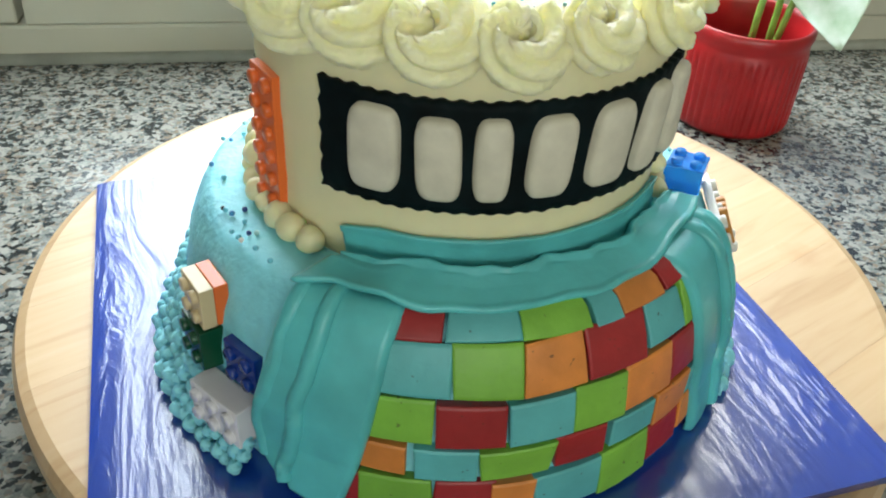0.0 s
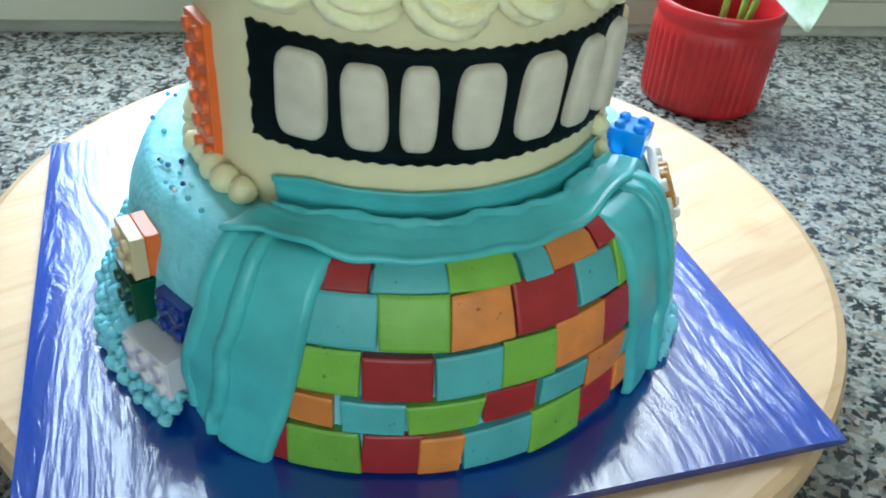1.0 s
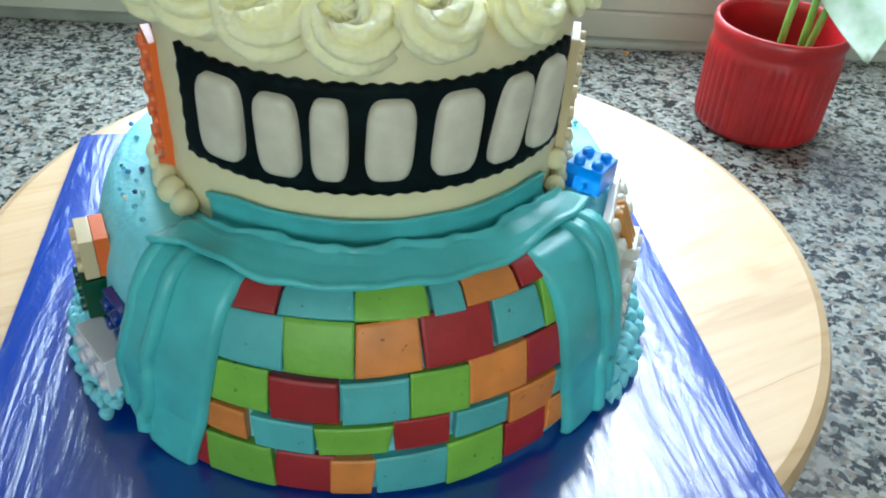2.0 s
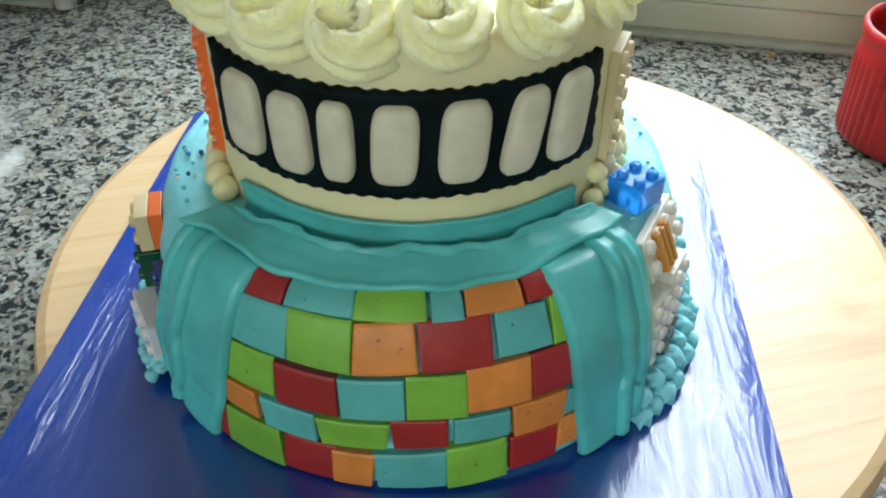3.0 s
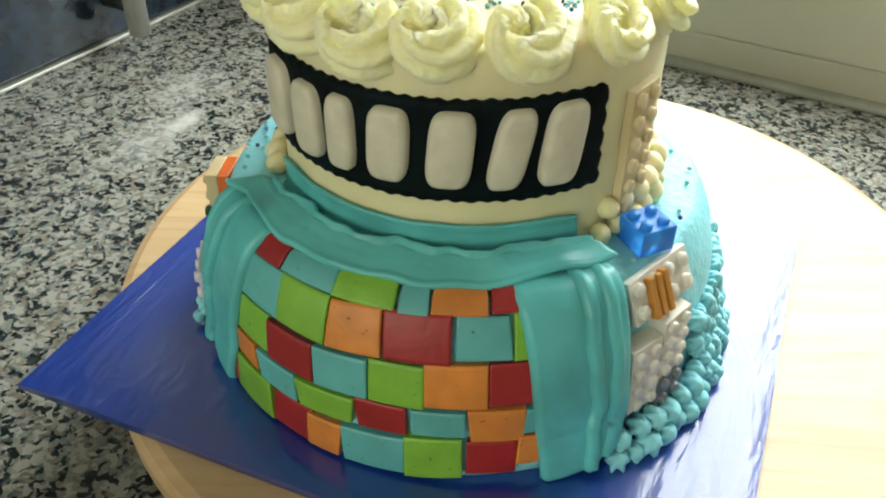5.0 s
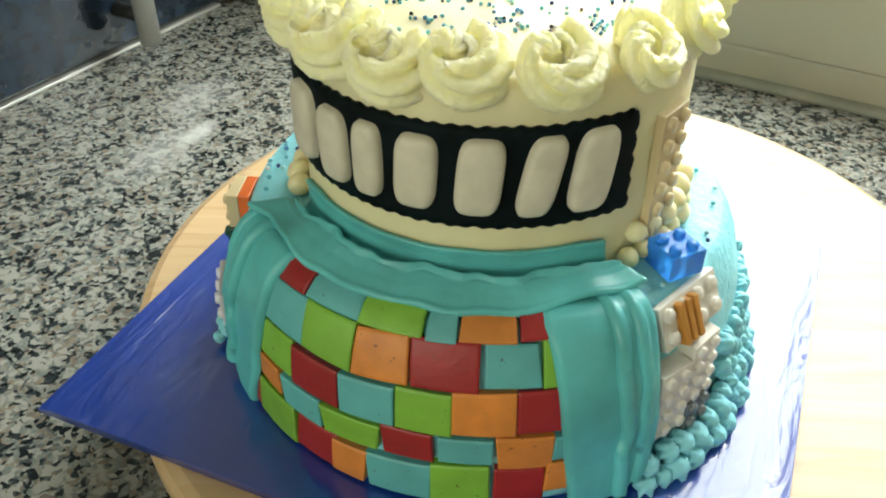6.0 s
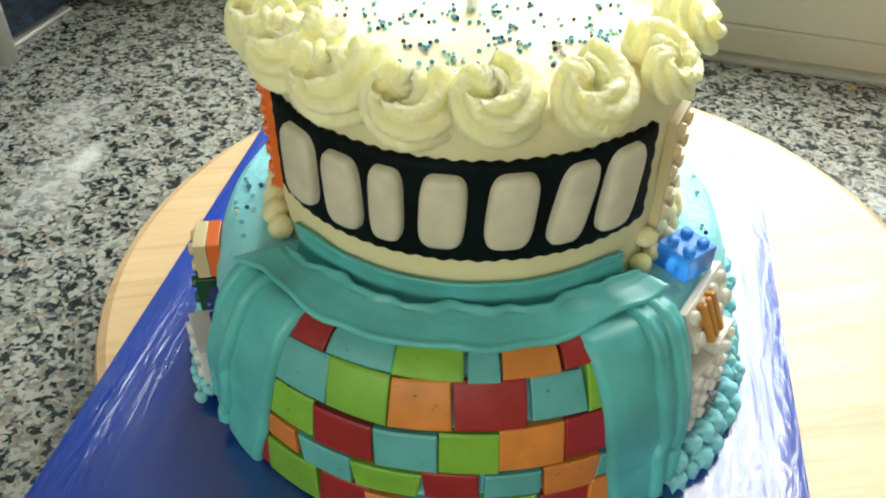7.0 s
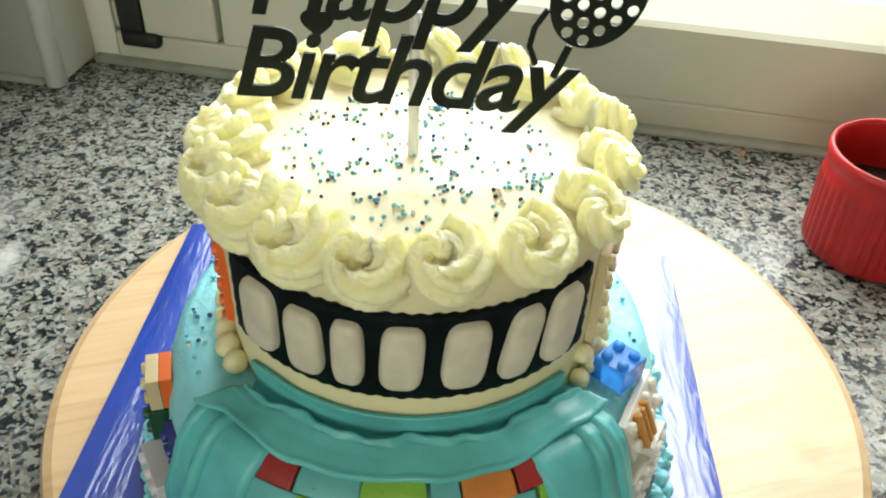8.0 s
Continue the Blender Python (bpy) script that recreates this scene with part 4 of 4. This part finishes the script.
def lettering(text, size, x, z, width, tilt):
    cu = bpy.data.curves.new("lettering", "FONT")
    cu.body, cu.size, cu.extrude, cu.offset, cu.shear, cu.space_character = text, size, 0.0006, 0.0005, 0.30, 0.92
    tmp = new("lettering", cu)
    bpy.context.view_layer.update()
    me = bpy.data.meshes.new_from_object(tmp.evaluated_get(bpy.context.evaluated_depsgraph_get()))
    bpy.data.objects.remove(tmp)
    xs = [v.co.x for v in me.vertices]
    k = width / (max(xs) - min(xs))
    me.transform(Matrix.Translation((x, 0, z)) @ Matrix.Rotation(radians(tilt), 4, "Y") @ Matrix.Rotation(radians(90), 4, "X") @ Matrix.Diagonal((k, 1, 1, 1)) @ Matrix.Translation((-min(xs), 0, 0)))
    me.materials.clear()
    me.materials.append(M_CARD)
    ob = new("lettering", me)
    ob.parent = topper
    ob["label"] = "black cut-out word"
    return ob


lettering("Birthday", 0.034, -0.0575, 0.2150, 0.110, 1.0)
lettering("Happy", 0.036, -0.050, 0.2428, 0.086, 1.0).location.y = 0.0004


def heart():
    """A small cut-out heart that dots the i."""
    bm = bmesh.new()
    rings = []
    for y in (-0.0006, 0.0006):
        ring = []
        for k in range(40):
            t = 2 * math.pi * k / 40
            ring.append(bm.verts.new((0.00032 * 16 * math.sin(t) ** 3, y, 0.00032 * (13 * math.cos(t) - 5 * math.cos(2 * t) - 2 * math.cos(3 * t) - math.cos(4 * t)))))
        rings.append(ring)
    for k in range(40):
        j = (k + 1) % 40
        bm.faces.new((rings[0][k], rings[0][j], rings[1][j], rings[1][k]))
    bm.faces.new(rings[0][::-1])
    bm.faces.new(rings[1])
    return bm


part("heart", heart(), M_CARD, topper, smooth=False).location = (-0.0300, 0, 0.2405)
part("stick", tube([(0, 0.002, 0.150), (0, 0.002, 0.20), (0, 0.002, 0.2445)], [0.0019] * 3, 14), M_STICK, topper, "white plastic stick")


def balloon():
    """A balloon-shaped card pierced by round holes."""
    bm = bmesh.new()

    def loop(cx, cz, rx, rz, n):
        vs = [bm.verts.new((cx + rx * math.cos(2 * math.pi * k / n), -0.0006, cz + rz * math.sin(2 * math.pi * k / n))) for k in range(n)]
        return [bm.edges.new((vs[k], vs[(k + 1) % n])) for k in range(n)]

    rim = loop(0, 0, 0.0140, 0.0178, 48)
    cell = 0.0057
    for i in range(-3, 4):
        for j in range(-3, 4):
            x, y = (i + 0.5 * (j % 2)) * cell, j * cell * 0.86
            if (x / 0.0118) ** 2 + (y / 0.0155) ** 2 < 1.0:
                rim += loop(x, y, 0.0018, 0.0018, 14)
    bmesh.ops.triangle_fill(bm, use_beauty=True, use_dissolve=False, edges=rim)
    out = bmesh.ops.extrude_face_region(bm, geom=bm.faces[:])
    bmesh.ops.translate(bm, verts=[g for g in out["geom"] if isinstance(g, bmesh.types.BMVert)], vec=(0, 0.0012, 0))
    bmesh.ops.recalc_face_normals(bm, faces=bm.faces)
    return bm


bal = part("balloon", balloon(), M_CARD, topper, "black card balloon with round holes", smooth=False)
bal.matrix_basis = pose(0.0550, 0, 0.2535, 0, 24, 0)
part("balloon_string", tube([(0.0478, 0, 0.2365), (0.0455, 0, 0.2300), (0.0440, 0, 0.2260)], [0.0013] * 3, 8), M_CARD, topper)
part("balloon_string", tube([(0.0400, 0, 0.2480), (0.0365, 0, 0.2420), (0.0355, 0, 0.2360), (0.0380, 0, 0.2300)], [0.0010] * 4, 8), M_CARD, topper)

# ---- potted plant ----
POT = (0.2555, 0.2615)
pot = thing("flower_pot", "red glazed ribbed pot holding a small trailing plant", "flower pot", at=pose(POT[0], POT[1], 0))


def ribbed(a, r, z):
    if 0.004 < z < 0.058 and r > 0.040:
        r += 0.0013 * (abs(math.cos(a * 22)) - 0.5) * min(1, (0.058 - z) / 0.006)
    return r, z


pot_prof = [(0, 0.0), (0.038, 0.0), (0.0415, 0.003)] + [(0.0421 + 0.0011 * i / 16, 0.004 + 0.054 * i / 16) for i in range(17)]
pot_prof += [(0.0427, 0.0605), (0.0424, 0.0625), (0.0432, 0.0655), (0.0441, 0.068), (0.0443, 0.0715), (0.0436, 0.0745), (0.0424, 0.0754), (0.0410, 0.0745),
             (0.0402, 0.071), (0.0395, 0.05), (0.038, 0.006), (0, 0.006)]
part("body", lathe(pot_prof, 384, fn=ribbed), M_RED_GLAZE, pot)
part("soil", lathe([(0, 0.042), (0.02, 0.0425), (0.0390, 0.041)], 40, fn=lambda a, r, z: (r, z + 0.002 * rock(math.cos(a) * r, math.sin(a) * r, 0, 90, 3))), M_SOIL, pot)
plant = thing("pothos_plant", "trailing plant with a pale variegated green leaf", "plant", at=pose(POT[0], POT[1], 0))
for pts in ([(-0.004, -0.012, 0.033), (-0.004, -0.014, 0.08), (-0.003, -0.016, 0.12)],
            [(0.012, -0.010, 0.033), (0.018, -0.014, 0.085), (0.030, -0.008, 0.120), (0.039, 0.000, 0.138)],
            [(0.012, -0.006, 0.033), (0.013, -0.008, 0.08), (0.012, -0.010, 0.125)]):
    part("stem", tube(pts, [0.0024] * len(pts), 10), M_STEM, plant)


def leaf(u, v):
    """A heart-shaped blade, its stalk end at the origin and its tip along y."""
    w = 0.030 * math.sin(math.pi * (0.10 + 0.90 * u) ** 0.62) ** 0.85 + 0.0002
    x = (v - 0.5) * 2 * w
    return (x, 0.078 * u - 0.010 * (1 - u) ** 3 * abs(2 * v - 1), 0.16 * abs(x) - 0.10 * u * u * 0.06 + 0.0014 * math.sin(u * 11 + v * 4))


lf = part("leaf", sheet(28, 18, leaf, 0.0006), M_LEAF, plant, "pale variegated leaf")
ly = Vector((-0.010, -0.050, -0.044)).normalized()
lz = Vector((-0.35, -0.48, 0.17))
lz = (lz - ly * lz.dot(ly)).normalized()
lx = ly.cross(lz)
lf.matrix_basis = Matrix.Translation((0.0385, 0.001, 0.139)) @ Matrix((lx, ly, lz)).transposed().to_4x4() @ Matrix.Scale(1.15, 4)

crumb_bm = bmesh.new()
bmesh.ops.create_icosphere(crumb_bm, subdivisions=2, radius=0.0022)
for v in crumb_bm.verts:
    v.co *= 1 + 0.35 * rock(*v.co, 500, 2)
    v.co.z *= 0.7
crumb = part("crumb", crumb_bm, P_BROWN)
crumb.matrix_world = pose(0.1815, 0.3630, 0.0014)
tagged(crumb, "small orange-brown crumb on the granite worktop", "crumb")
